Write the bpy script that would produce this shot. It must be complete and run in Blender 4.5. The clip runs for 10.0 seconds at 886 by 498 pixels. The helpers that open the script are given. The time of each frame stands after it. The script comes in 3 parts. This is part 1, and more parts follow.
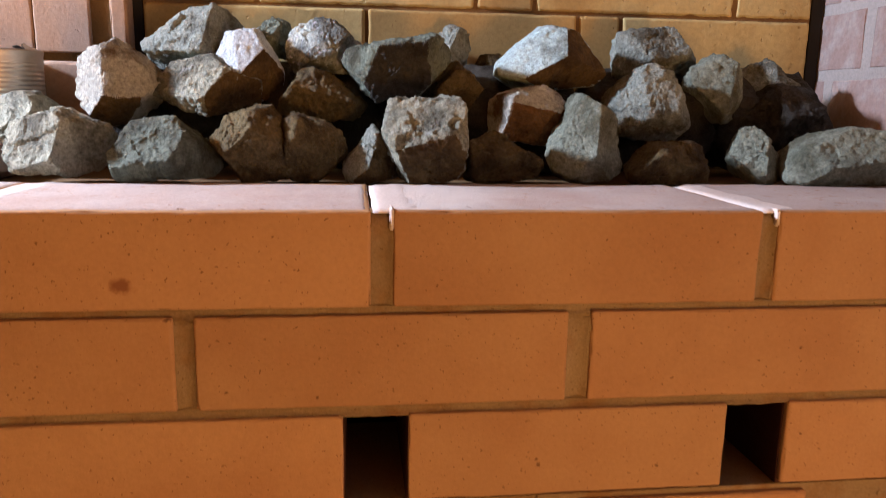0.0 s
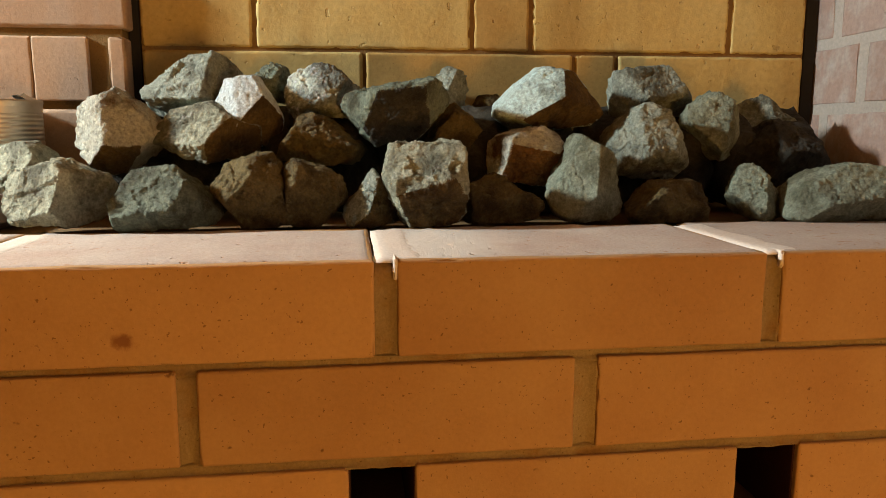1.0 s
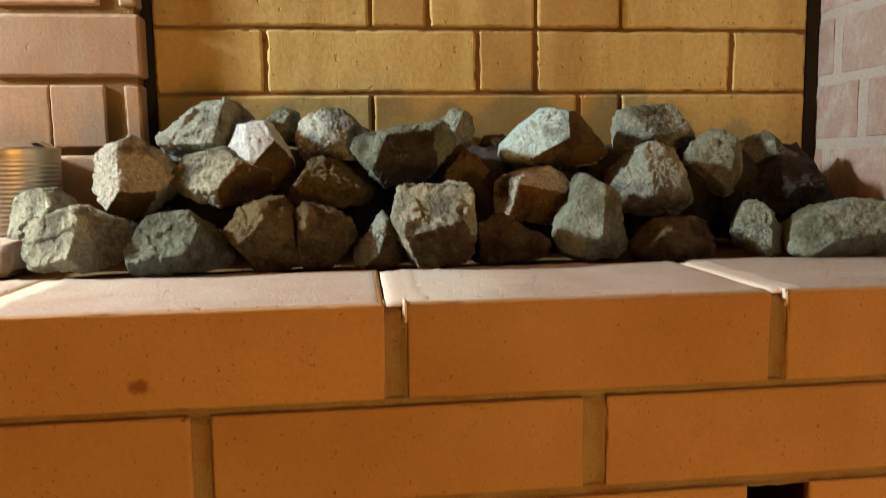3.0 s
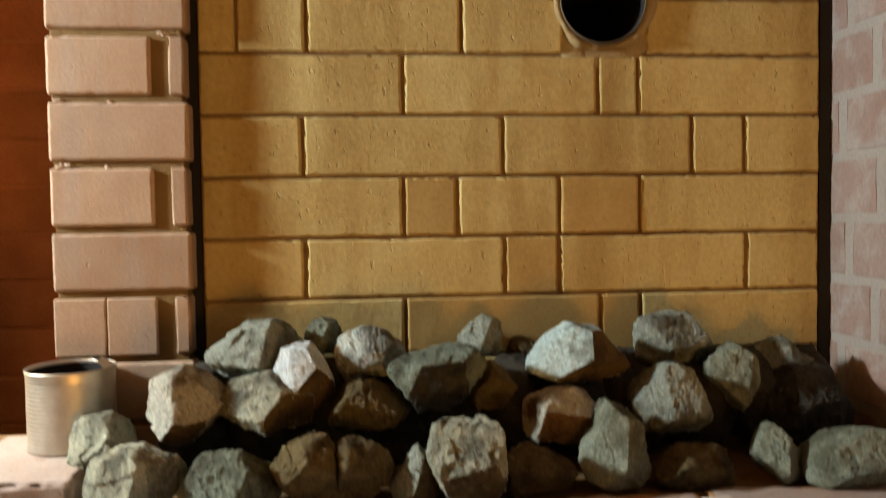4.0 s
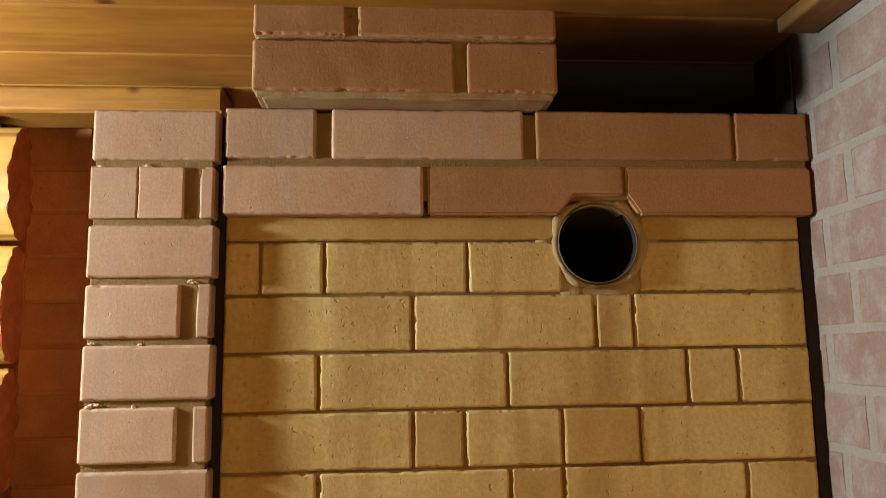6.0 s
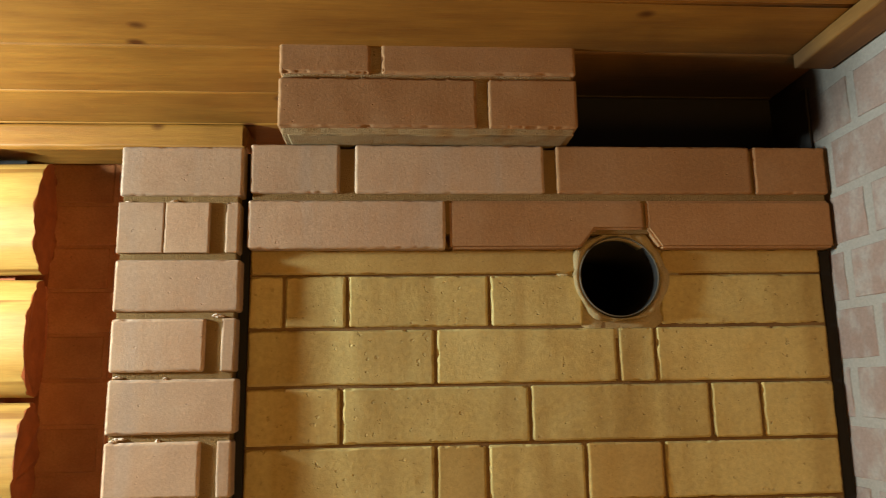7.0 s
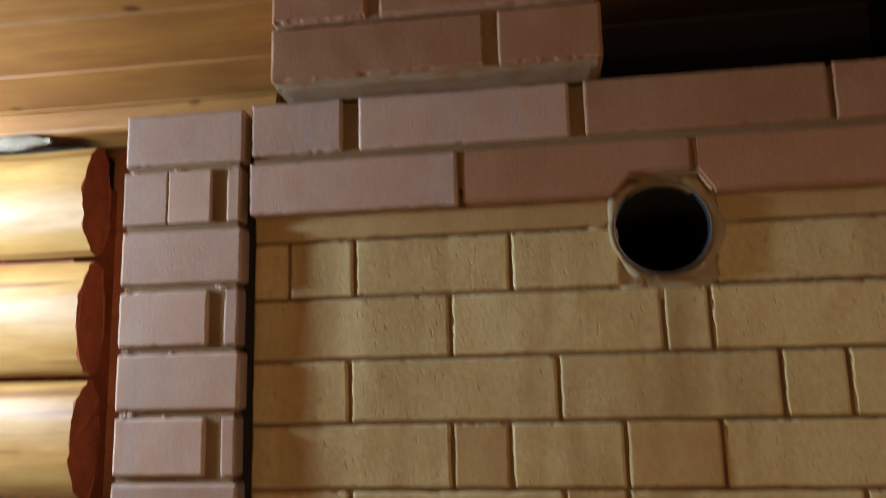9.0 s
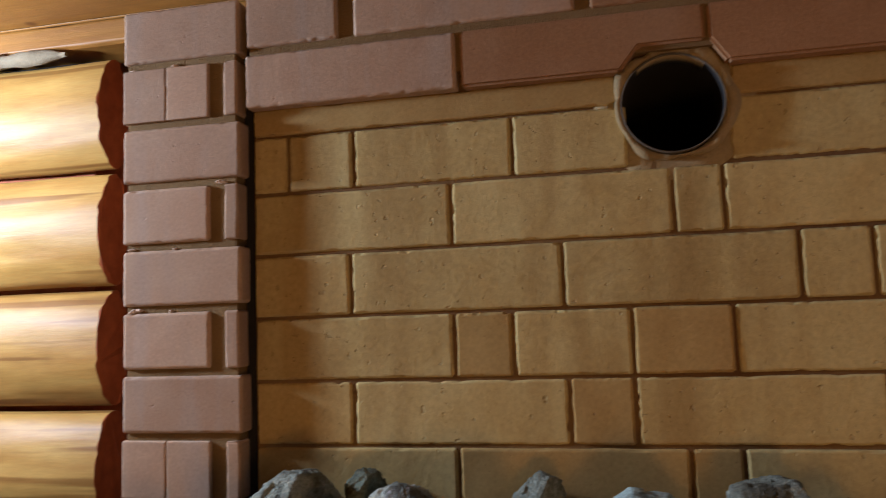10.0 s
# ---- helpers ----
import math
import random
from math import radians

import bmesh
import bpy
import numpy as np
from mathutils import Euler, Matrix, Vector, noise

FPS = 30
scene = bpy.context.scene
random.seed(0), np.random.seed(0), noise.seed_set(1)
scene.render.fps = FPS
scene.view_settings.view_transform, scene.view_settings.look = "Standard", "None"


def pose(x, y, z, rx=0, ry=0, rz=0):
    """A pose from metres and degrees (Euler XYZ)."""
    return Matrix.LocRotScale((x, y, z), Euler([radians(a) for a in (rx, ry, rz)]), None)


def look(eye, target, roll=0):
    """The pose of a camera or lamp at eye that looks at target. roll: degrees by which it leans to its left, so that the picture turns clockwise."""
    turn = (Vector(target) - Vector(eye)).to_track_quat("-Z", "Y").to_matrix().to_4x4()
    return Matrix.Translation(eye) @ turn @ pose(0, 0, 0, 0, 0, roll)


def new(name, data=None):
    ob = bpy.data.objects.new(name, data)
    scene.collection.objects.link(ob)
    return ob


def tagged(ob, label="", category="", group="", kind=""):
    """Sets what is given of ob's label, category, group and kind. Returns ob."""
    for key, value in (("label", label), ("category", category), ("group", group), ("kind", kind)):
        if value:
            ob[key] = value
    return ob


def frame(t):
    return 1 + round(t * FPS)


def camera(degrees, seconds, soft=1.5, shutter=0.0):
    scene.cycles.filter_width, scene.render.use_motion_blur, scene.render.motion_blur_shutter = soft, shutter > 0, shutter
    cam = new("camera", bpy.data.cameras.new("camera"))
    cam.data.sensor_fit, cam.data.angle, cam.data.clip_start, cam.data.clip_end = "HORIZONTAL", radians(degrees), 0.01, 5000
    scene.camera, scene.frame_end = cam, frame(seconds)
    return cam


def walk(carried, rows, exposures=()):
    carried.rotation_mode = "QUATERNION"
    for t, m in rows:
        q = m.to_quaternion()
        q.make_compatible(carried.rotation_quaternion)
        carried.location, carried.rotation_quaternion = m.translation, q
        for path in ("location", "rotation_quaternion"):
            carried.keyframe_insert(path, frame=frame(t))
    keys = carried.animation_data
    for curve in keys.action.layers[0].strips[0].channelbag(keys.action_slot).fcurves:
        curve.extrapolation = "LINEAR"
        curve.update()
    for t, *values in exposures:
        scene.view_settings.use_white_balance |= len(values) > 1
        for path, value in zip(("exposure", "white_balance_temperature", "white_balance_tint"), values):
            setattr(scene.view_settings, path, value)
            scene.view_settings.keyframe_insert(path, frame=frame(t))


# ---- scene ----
cam = camera(62.1, 10.0, soft=0.6, shutter=0.65)
PATH = [
    (0, (0.008, 0.06, 1.232), (0.244, 2.007, 0.844), 1.0),
    (0.5, (0.004, 0.07, 1.239), (0.246, 2.027, 0.903), 0.5),
    (1, (0.004, 0.065, 1.244), (0.25, 2.025, 0.932), -0.0),
    (1.5, (0.009, 0.062, 1.243), (0.254, 2.024, 0.94), -0.4),
    (2, (0.004, 0.059, 1.242), (0.246, 2.023, 0.95), -0.7),
    (2.2, (0.005, 0.058, 1.243), (0.248, 2.023, 0.966), -0.75),
    (3.3, (0.002, 0.053, 1.270), (0.214, 2.034, 1.104), -0.9),
    (3.5, (-0.001, 0.044, 1.308), (0.206, 2.031, 1.216), -1.0),
    (4, (-0.011, 0.027, 1.422), (0.167, 2.018, 1.341), -0.8),
    (4.5, (-0.014, 0.003, 1.473), (0.141, 1.996, 1.508), -0.9),
    (5, (-0.014, -0.004, 1.506), (0.138, 1.986, 1.629), -0.9),
    (5.5, (-0.008, -0.018, 1.536), (0.147, 1.965, 1.741), -0.8),
    (6.8, (-0.026, -0.036, 1.546), (0.127, 1.927, 1.895), -0.9),
    (7, (-0.03, -0.035, 1.544), (0.104, 1.927, 1.906), -0.9),
    (7.5, (-0.033, -0.006, 1.54), (0.041, 1.955, 1.923), -1.1),
    (8, (0.035, 0.053, 1.551), (-0.002, 2.005, 1.984), -1.5),
    (8.5, (0.087, 0.066, 1.566), (-0.066, 2.013, 1.998), -1.3),
    (9, (0.127, 0.069, 1.528), (-0.141, 2.024, 1.855), -1.4),
    (9.5, (0.177, 0.106, 1.47), (-0.132, 2.068, 1.702), -1.8),
    (10, (0.179, 0.112, 1.469), (-0.243, 2.059, 1.649), -2.0),
]
LIGHT = ((0, 0.36, 5350, 30), (0.3, 0.1, 5900, 10), (0.6, 0.1, 5950, 9), (1, 0.1, 6450, 10), (2, 0.1, 6450, 10), (3.5, 0.0, 6450, 10), (4, -0.16, 6350, 11),
         (5, -0.17, 6450, 15), (5.5, -0.22, 6550, 16), (7, -0.15, 6250, 1), (8, -0.16, 5650, 4), (8.5, -0.22, 5480, 10), (9, -0.64, 4850, 15), (9.5, -0.82, 4900, 16),
         (10, -0.86, 5300, 22))
walk(cam, [(t, look(eye, target, roll)) for t, eye, target, roll in PATH], LIGHT)

# ---- world and light ----
world = bpy.data.worlds.new("world")
scene.world = world
world.use_nodes = True
world.node_tree.nodes["Background"].inputs[0].default_value = (0.02, 0.015, 0.01, 1)
world.node_tree.nodes["Background"].inputs[1].default_value = 0.1


def bulb(at, energy, colour, size):
    """A bare bulb of the room."""
    data = bpy.data.lights.new("lamp_bulb", "POINT")
    data.energy, data.color, data.shadow_soft_size = energy, colour, size
    ob = new("lamp_bulb", data)
    ob.location = at


bulb((-1.12, 0.685, 1.77), 118.0, (0.92, 1.0, 0.97), 0.05)
bulb((0.50, -0.66, 0.82), 53.0, (1.0, 0.485, 0.085), 0.2)


# ---- materials ----
def nodes_of(name):
    m = bpy.data.materials.new(name)
    m.use_nodes = True
    return m, m.node_tree, m.node_tree.nodes["Principled BSDF"]


def link(nt, a, b):
    nt.links.new(a, b)


def place(nt, spread=0.0, stretch=(1, 1, 1)):
    """World position, moved by each piece's own random number."""
    geo = nt.nodes.new("ShaderNodeNewGeometry")
    info = nt.nodes.new("ShaderNodeObjectInfo")
    mul = nt.nodes.new("ShaderNodeMath")
    mul.operation = "MULTIPLY"
    mul.inputs[1].default_value = spread
    link(nt, info.outputs["Random"], mul.inputs[0])
    add = nt.nodes.new("ShaderNodeVectorMath")
    add.operation = "ADD"
    link(nt, geo.outputs["Position"], add.inputs[0])
    link(nt, mul.outputs[0], add.inputs[1])
    sc = nt.nodes.new("ShaderNodeVectorMath")
    sc.operation = "MULTIPLY"
    sc.inputs[1].default_value = stretch
    link(nt, add.outputs[0], sc.inputs[0])
    return sc.outputs[0], info.outputs["Random"]


def fuzz(nt, co, scale, detail=4.0, rough=0.6, kind="FBM"):
    n = nt.nodes.new("ShaderNodeTexNoise")
    n.noise_type = kind
    n.inputs["Scale"].default_value, n.inputs["Detail"].default_value, n.inputs["Roughness"].default_value = scale, detail, rough
    link(nt, co, n.inputs["Vector"])
    return n.outputs["Fac"]


def ramp(nt, fac, a, b, lo=(0, 0, 0, 1), hi=(1, 1, 1, 1)):
    r = nt.nodes.new("ShaderNodeValToRGB")
    e = r.color_ramp.elements
    e[0].position, e[0].color, e[1].position, e[1].color = a, lo, b, hi
    link(nt, fac, r.inputs[0])
    return r.outputs[0]


def mix(nt, fac, a, b, mode="MIX"):
    m = nt.nodes.new("ShaderNodeMix")
    m.data_type, m.blend_type = "RGBA", mode
    for k, v in ((0, fac), (6, a), (7, b)):
        if isinstance(v, (int, float)):
            m.inputs[k].default_value = v
        elif isinstance(v, tuple):
            m.inputs[k].default_value = (*v, 1) if len(v) == 3 else v
        else:
            link(nt, v, m.inputs[k])
    return m.outputs[2]


def bump(nt, bsdf, heights):
    """heights: (socket, strength, distance), chained."""
    last = None
    for fac, strength, dist in heights:
        b = nt.nodes.new("ShaderNodeBump")
        b.inputs["Strength"].default_value, b.inputs["Distance"].default_value = strength, dist
        link(nt, fac, b.inputs["Height"])
        if last:
            link(nt, last, b.inputs["Normal"])
        last = b.outputs[0]
    link(nt, last, bsdf.inputs["Normal"])


def masonry(name, base, alt, dark, grain=260.0, pits=0.5, rough=0.85, vary=0.25, relief=0.0006, streak=0.0, drift=None, drift_at=(11.0, 0.42, 0.62, 0.4), pit_at=0.21, speck=0.55):
    """Fired clay or mortar: broad tone drift, fine grain, pinholes."""
    m, nt, bsdf = nodes_of(name)
    co, rnd = place(nt, 7.0)
    broad = fuzz(nt, co, 9.0, 3.0)
    c = mix(nt, ramp(nt, broad, 0.35, 0.68), base, alt)
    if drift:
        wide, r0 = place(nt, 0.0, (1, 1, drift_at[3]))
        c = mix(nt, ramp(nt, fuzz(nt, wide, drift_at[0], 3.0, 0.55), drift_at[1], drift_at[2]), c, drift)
    fine = fuzz(nt, co, grain, 5.0, 0.7)
    c = mix(nt, speck, c, ramp(nt, fine, 0.25, 0.75, (0.62, 0.62, 0.62, 1), (1.25, 1.25, 1.25, 1)), "MULTIPLY")
    pit = ramp(nt, fuzz(nt, co, 130.0, 2.0, 0.5), pit_at, pit_at + 0.06, (0, 0, 0, 1), (1, 1, 1, 1))
    inv = nt.nodes.new("ShaderNodeMath")
    inv.operation = "MULTIPLY_ADD"
    inv.inputs[1].default_value, inv.inputs[2].default_value = -pits, pits
    link(nt, pit, inv.inputs[0])
    c = mix(nt, inv.outputs[0], c, dark)
    pore = ramp(nt, fuzz(nt, co, 420.0, 1.0, 0.5), 0.24, 0.28, (pits, pits, pits, 1), (0, 0, 0, 1))
    c = mix(nt, pore, c, dark)
    tone = nt.nodes.new("ShaderNodeMapRange")
    tone.inputs[3].default_value, tone.inputs[4].default_value = 1 - vary, 1 + vary * 0.5
    link(nt, rnd, tone.inputs[0])
    grey = nt.nodes.new("ShaderNodeCombineColor")
    for i in range(3):
        link(nt, tone.outputs[0], grey.inputs[i])
    c = mix(nt, 1.0, c, grey.outputs[0], "MULTIPLY")
    link(nt, c, bsdf.inputs["Base Color"])
    bsdf.inputs["Roughness"].default_value = rough
    bsdf.inputs["Specular IOR Level"].default_value = 0.25
    reliefs = [(fine, 0.6, relief), (pit, 0.7, relief * 1.6), (broad, 0.3, 0.0015)]
    if streak:
        drag, r2 = place(nt, 7.0, (1, 1, 0.05))
        reliefs.append((fuzz(nt, drag, 190.0, 3.0), streak, 0.0012))
    bump(nt, bsdf, reliefs)
    return m


def rock(name, base, alt, fleck, patch=0.5, flecks=0.35):
    m, nt, bsdf = nodes_of(name)
    co, rnd = place(nt, 5.0)
    big = fuzz(nt, co, 26.0, 5.0, 0.62)
    c = mix(nt, ramp(nt, big, patch - 0.06, patch + 0.1), base, alt)
    fine = fuzz(nt, co, 330.0, 5.0, 0.75)
    c = mix(nt, 0.75, c, ramp(nt, fine, 0.3, 0.72, (0.35, 0.35, 0.35, 1), (1.5, 1.5, 1.5, 1)), "MULTIPLY")
    crag = fuzz(nt, co, 55.0, 8.0, 0.62, "RIDGED_MULTIFRACTAL")
    # low parts of the crags darkened: shade of hollows put into the colour
    c = mix(nt, 0.2, c, ramp(nt, crag, 0.04, 0.42, (0.4, 0.38, 0.35, 1), (1.3, 1.3, 1.3, 1)), "MULTIPLY")
    spot = ramp(nt, fuzz(nt, co, 95.0, 4.0, 0.7), 0.58, 0.7)
    f = nt.nodes.new("ShaderNodeMath")
    f.operation = "MULTIPLY"
    f.inputs[1].default_value = flecks
    link(nt, spot, f.inputs[0])
    c = mix(nt, f.outputs[0], c, fleck)
    link(nt, c, bsdf.inputs["Base Color"])
    bsdf.inputs["Roughness"].default_value = 0.8
    bsdf.inputs["Specular IOR Level"].default_value = 0.3
    bump(nt, bsdf, [(big, 0.9, 0.010), (crag, 1.0, 0.010), (fuzz(nt, co, 150.0, 6.0, 0.75), 1.0, 0.006), (fine, 0.9, 0.002)])
    return m


def timber(name, base, dark, along=(1.2, 14, 14), knots=0.5, rough=0.45, vary=0.2, cracks=0.0, streak=1.0):
    m, nt, bsdf = nodes_of(name)
    co, rnd = place(nt, 9.0, along)
    grain = fuzz(nt, co, 6.0, 6.0, 0.6)
    fibre = fuzz(nt, co, 40.0, 3.0, 0.6)
    c = mix(nt, ramp(nt, grain, 0.32, 0.78, (0, 0, 0, 1), (streak, streak, streak, 1)), base, dark)
    c = mix(nt, 0.25, c, ramp(nt, fibre, 0.3, 0.7, (0.65, 0.65, 0.65, 1), (1.2, 1.2, 1.2, 1)), "MULTIPLY")
    if knots:
        plain, r2 = place(nt, 9.0, (7.5, 9, 9))
        v = nt.nodes.new("ShaderNodeTexVoronoi")
        v.inputs["Scale"].default_value = 1.0
        link(nt, plain, v.inputs["Vector"])
        k = ramp(nt, v.outputs["Distance"], 0.04 * knots + 0.012, 0.05 + 0.06 * knots, (0.9, 0.9, 0.9, 1), (0, 0, 0, 1))
        c = mix(nt, k, c, (dark[0] * 0.4, dark[1] * 0.27, dark[2] * 0.18))
    if cracks:
        slit, r4 = place(nt, 9.0, (0.9, 26, 26))
        k2 = ramp(nt, fuzz(nt, slit, 2.2, 2.0, 0.4), 0.60, 0.68, (0, 0, 0, 1), (cracks, cracks, cracks, 1))
        c = mix(nt, k2, c, (dark[0] * 0.5, dark[1] * 0.4, dark[2] * 0.3))
    blotch, r3 = place(nt, 9.0, (3, 5, 5))
    c = mix(nt, 0.5, c, ramp(nt, fuzz(nt, blotch, 2.2, 3.0), 0.3, 0.7, (0.6, 0.52, 0.45, 1), (1.15, 1.15, 1.15, 1)), "MULTIPLY")
    tone = nt.nodes.new("ShaderNodeMapRange")
    tone.inputs[3].default_value, tone.inputs[4].default_value = 1 - vary, 1 + vary
    link(nt, rnd, tone.inputs[0])
    grey = nt.nodes.new("ShaderNodeCombineColor")
    for i in range(3):
        link(nt, tone.outputs[0], grey.inputs[i])
    c = mix(nt, 1.0, c, grey.outputs[0], "MULTIPLY")
    link(nt, c, bsdf.inputs["Base Color"])
    bsdf.inputs["Roughness"].default_value = rough
    bsdf.inputs["Specular IOR Level"].default_value = 0.22
    bump(nt, bsdf, [(grain, 0.3, 0.002), (fibre, 0.25, 0.0006)])
    return m


def plain(name, colour, rough=0.6, metal=0.0, grain=0.0):
    m, nt, bsdf = nodes_of(name)
    co, rnd = place(nt)
    c = mix(nt, 0.5, (*colour, 1), ramp(nt, fuzz(nt, co, 60.0), 0.3, 0.7, (0.7, 0.7, 0.7, 1), (1.2, 1.2, 1.2, 1)), "MULTIPLY")
    link(nt, c, bsdf.inputs["Base Color"])
    bsdf.inputs["Roughness"].default_value, bsdf.inputs["Metallic"].default_value = rough, metal
    if grain:
        bump(nt, bsdf, [(fuzz(nt, co, 300.0), 0.4, grain)])
    return m


def colour_patch(m, centre, stretch, colour, inner, outer, scale=30.0, most=1.0, wave=0.9):
    """A patch of colour round one place: full within the inner radius, gone past the outer one, with a ragged edge.
    stretch turns metres into radii.
    """
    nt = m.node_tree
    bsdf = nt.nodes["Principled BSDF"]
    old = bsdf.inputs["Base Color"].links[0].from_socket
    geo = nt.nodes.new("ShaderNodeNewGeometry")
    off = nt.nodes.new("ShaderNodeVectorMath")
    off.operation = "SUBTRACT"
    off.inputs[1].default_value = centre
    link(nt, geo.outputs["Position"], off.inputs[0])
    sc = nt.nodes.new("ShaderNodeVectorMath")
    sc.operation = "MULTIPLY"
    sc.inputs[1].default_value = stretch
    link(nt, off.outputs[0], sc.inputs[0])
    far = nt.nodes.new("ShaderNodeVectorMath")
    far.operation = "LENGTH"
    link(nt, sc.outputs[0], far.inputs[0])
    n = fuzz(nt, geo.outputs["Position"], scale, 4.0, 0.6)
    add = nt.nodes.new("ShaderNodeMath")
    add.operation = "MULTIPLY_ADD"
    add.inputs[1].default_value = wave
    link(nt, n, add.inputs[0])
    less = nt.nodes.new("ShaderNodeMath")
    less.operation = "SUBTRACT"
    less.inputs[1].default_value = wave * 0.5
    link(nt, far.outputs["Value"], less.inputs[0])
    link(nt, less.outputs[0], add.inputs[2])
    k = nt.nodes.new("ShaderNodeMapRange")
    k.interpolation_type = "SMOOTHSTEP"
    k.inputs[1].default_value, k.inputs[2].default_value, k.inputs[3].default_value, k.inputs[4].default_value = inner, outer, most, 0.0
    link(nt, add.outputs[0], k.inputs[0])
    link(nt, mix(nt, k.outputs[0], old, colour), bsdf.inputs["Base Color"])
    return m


RED = masonry("red_brick", (0.418, 0.248, 0.108), (0.364, 0.197, 0.080), (0.085, 0.03, 0.012), 300, 0.6, 0.8, 0.1, speck=0.25)
# brown stain on one front brick
colour_patch(RED, (-0.134, 0.518, 1.1185), (130.0, 30.0, 170.0), (0.16, 0.055, 0.02), 0.4, 1.1, 90.0, 0.8, 2.2)
PINK = masonry("dusty_red_brick", (0.422, 0.298, 0.201), (0.374, 0.242, 0.153), (0.2, 0.09, 0.05), 300, 0.2, 0.85, 0.12, 0.0006, 0.1, (0.385, 0.285, 0.21), (30.0, 0.5, 0.7, 0.12))
# browner copy for the neck and header right: missing light put into colour
SHADED_RED = masonry("shaded_red_brick", (0.325, 0.178, 0.082), (0.29, 0.152, 0.066), (0.2, 0.09, 0.05), 300, 0.12, 0.85, 0.12, 0.0006, 0.1, (0.34, 0.20, 0.105), (7.0, 0.52, 0.7, 0.7))
DEEP = masonry("old_red_brick", (0.506, 0.190, 0.064), (0.382, 0.127, 0.040), (0.06, 0.02, 0.01), 260, 0.3, 0.85, 0.15)
VENT = masonry("shade_dark_brick", (0.07, 0.024, 0.01), (0.045, 0.015, 0.007), (0.02, 0.01, 0.005), 260, 0.3, 0.9, 0.1)
# fire brick drift: upright bands of light and shade put into the colour
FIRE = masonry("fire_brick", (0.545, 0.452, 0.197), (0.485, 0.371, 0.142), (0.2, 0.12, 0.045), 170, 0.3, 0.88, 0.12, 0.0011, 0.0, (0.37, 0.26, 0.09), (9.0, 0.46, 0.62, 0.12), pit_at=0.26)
FIRE_BROWN = masonry("brown_fire_brick", (0.43, 0.305, 0.108), (0.375, 0.25, 0.084), (0.14, 0.07, 0.03), 220, 0.5, 0.88, 0.12)
LIME = masonry("whitewashed_brick", (0.285, 0.209, 0.176), (0.262, 0.174, 0.140), (0.35, 0.27, 0.22), 200, 0.2, 0.9, 0.1, 0.0012, 0.0, (0.335, 0.297, 0.262), (38.0, 0.46, 0.74, 0.8))
LIME_JOINT = masonry("whitewashed_joint", (0.317, 0.286, 0.250), (0.288, 0.252, 0.216), (0.3, 0.27, 0.22), 240, 0.25, 0.92, 0.0, 0.001)
MORTAR = masonry("clay_mortar", (0.307, 0.224, 0.116), (0.250, 0.172, 0.086), (0.098, 0.050, 0.017), 520, 0.6, 0.95, 0.0, 0.003, 0.0, (0.25, 0.14, 0.05), (34.0, 0.5, 0.72, 1.0))
OLIVE_MORTAR = masonry("olive_mortar", (0.212, 0.136, 0.053), (0.153, 0.092, 0.032), (0.06, 0.035, 0.012), 480, 0.6, 0.95, 0.0, 0.0025)
DARK_MORTAR = masonry("dark_mortar", (0.21, 0.13, 0.05), (0.13, 0.07, 0.027), (0.04, 0.02, 0.01), 420, 0.5, 0.95, 0.0, 0.0012)
PALE_MORTAR = masonry("pale_mortar", (0.66, 0.56, 0.46), (0.56, 0.43, 0.33), (0.3, 0.2, 0.12), 420, 0.4, 0.95, 0.0, 0.0012)
WHITE_MORTAR = masonry("white_mortar", (0.64, 0.58, 0.51), (0.58, 0.49, 0.42), (0.4, 0.3, 0.2), 420, 0.4, 0.95, 0.0, 0.0012)
SKIM = masonry("dusty_mortar_skim", (0.403, 0.307, 0.252), (0.462, 0.403, 0.357), (0.33, 0.18, 0.1), 380, 0.75, 0.9, 0.08, 0.0012, 0.0, (0.36, 0.23, 0.16), (46.0, 0.68, 0.74, 1.0), 0.27)
colour_patch(SKIM, (0.062, 0.60, 1.166), (18.0, 9.0, 9.0), (0.57, 0.52, 0.46), 0.3, 1.3, 40.0, 0.9, 0.8)
COLLAR = masonry("collar_mortar", (0.36, 0.28, 0.15), (0.26, 0.19, 0.085), (0.1, 0.06, 0.02), 380, 0.5, 0.95, 0.0, 0.0012)
# near-black for flue soot, and for shade put into gaps and recesses
SOOT_SHADE = plain("soot_and_shade", (0.009, 0.0075, 0.007), 0.95)
TOW = plain("grey_tow", (0.19, 0.155, 0.095), 0.95, 0.0, 0.004)
STEEL = plain("sooty_steel", (0.10, 0.085, 0.06), 0.8, 0.0)
TIN = plain("tin_plate", (0.56, 0.51, 0.42), 0.42, 0.8)
PINE = timber("varnished_pine", (0.262, 0.124, 0.020), (0.150, 0.052, 0.008), (1.2, 12, 12), 1.15, 0.5, streak=0.7)
TRIM = timber("brown_pine", (0.22, 0.115, 0.032), (0.14, 0.06, 0.014), (12, 1.2, 12), 0.5, 0.5)
LOG = timber("peeled_log", (0.347, 0.219, 0.056), (0.257, 0.129, 0.026), (1.0, 9, 9), 0.3, 0.5, 0.1, 0.7)
LOG_END = timber("log_end_grain", (0.30, 0.08, 0.02), (0.20, 0.045, 0.012), (8, 8, 8), 0.0, 0.7, 0.1)
BOARD = timber("plain_boards", (0.17, 0.078, 0.018), (0.11, 0.05, 0.012), (14, 14, 1.2))
FLOOR = masonry("floor_tile", (0.10, 0.07, 0.045), (0.08, 0.055, 0.035), (0.1, 0.07, 0.05), 200, 0.3, 0.6, 0.1)
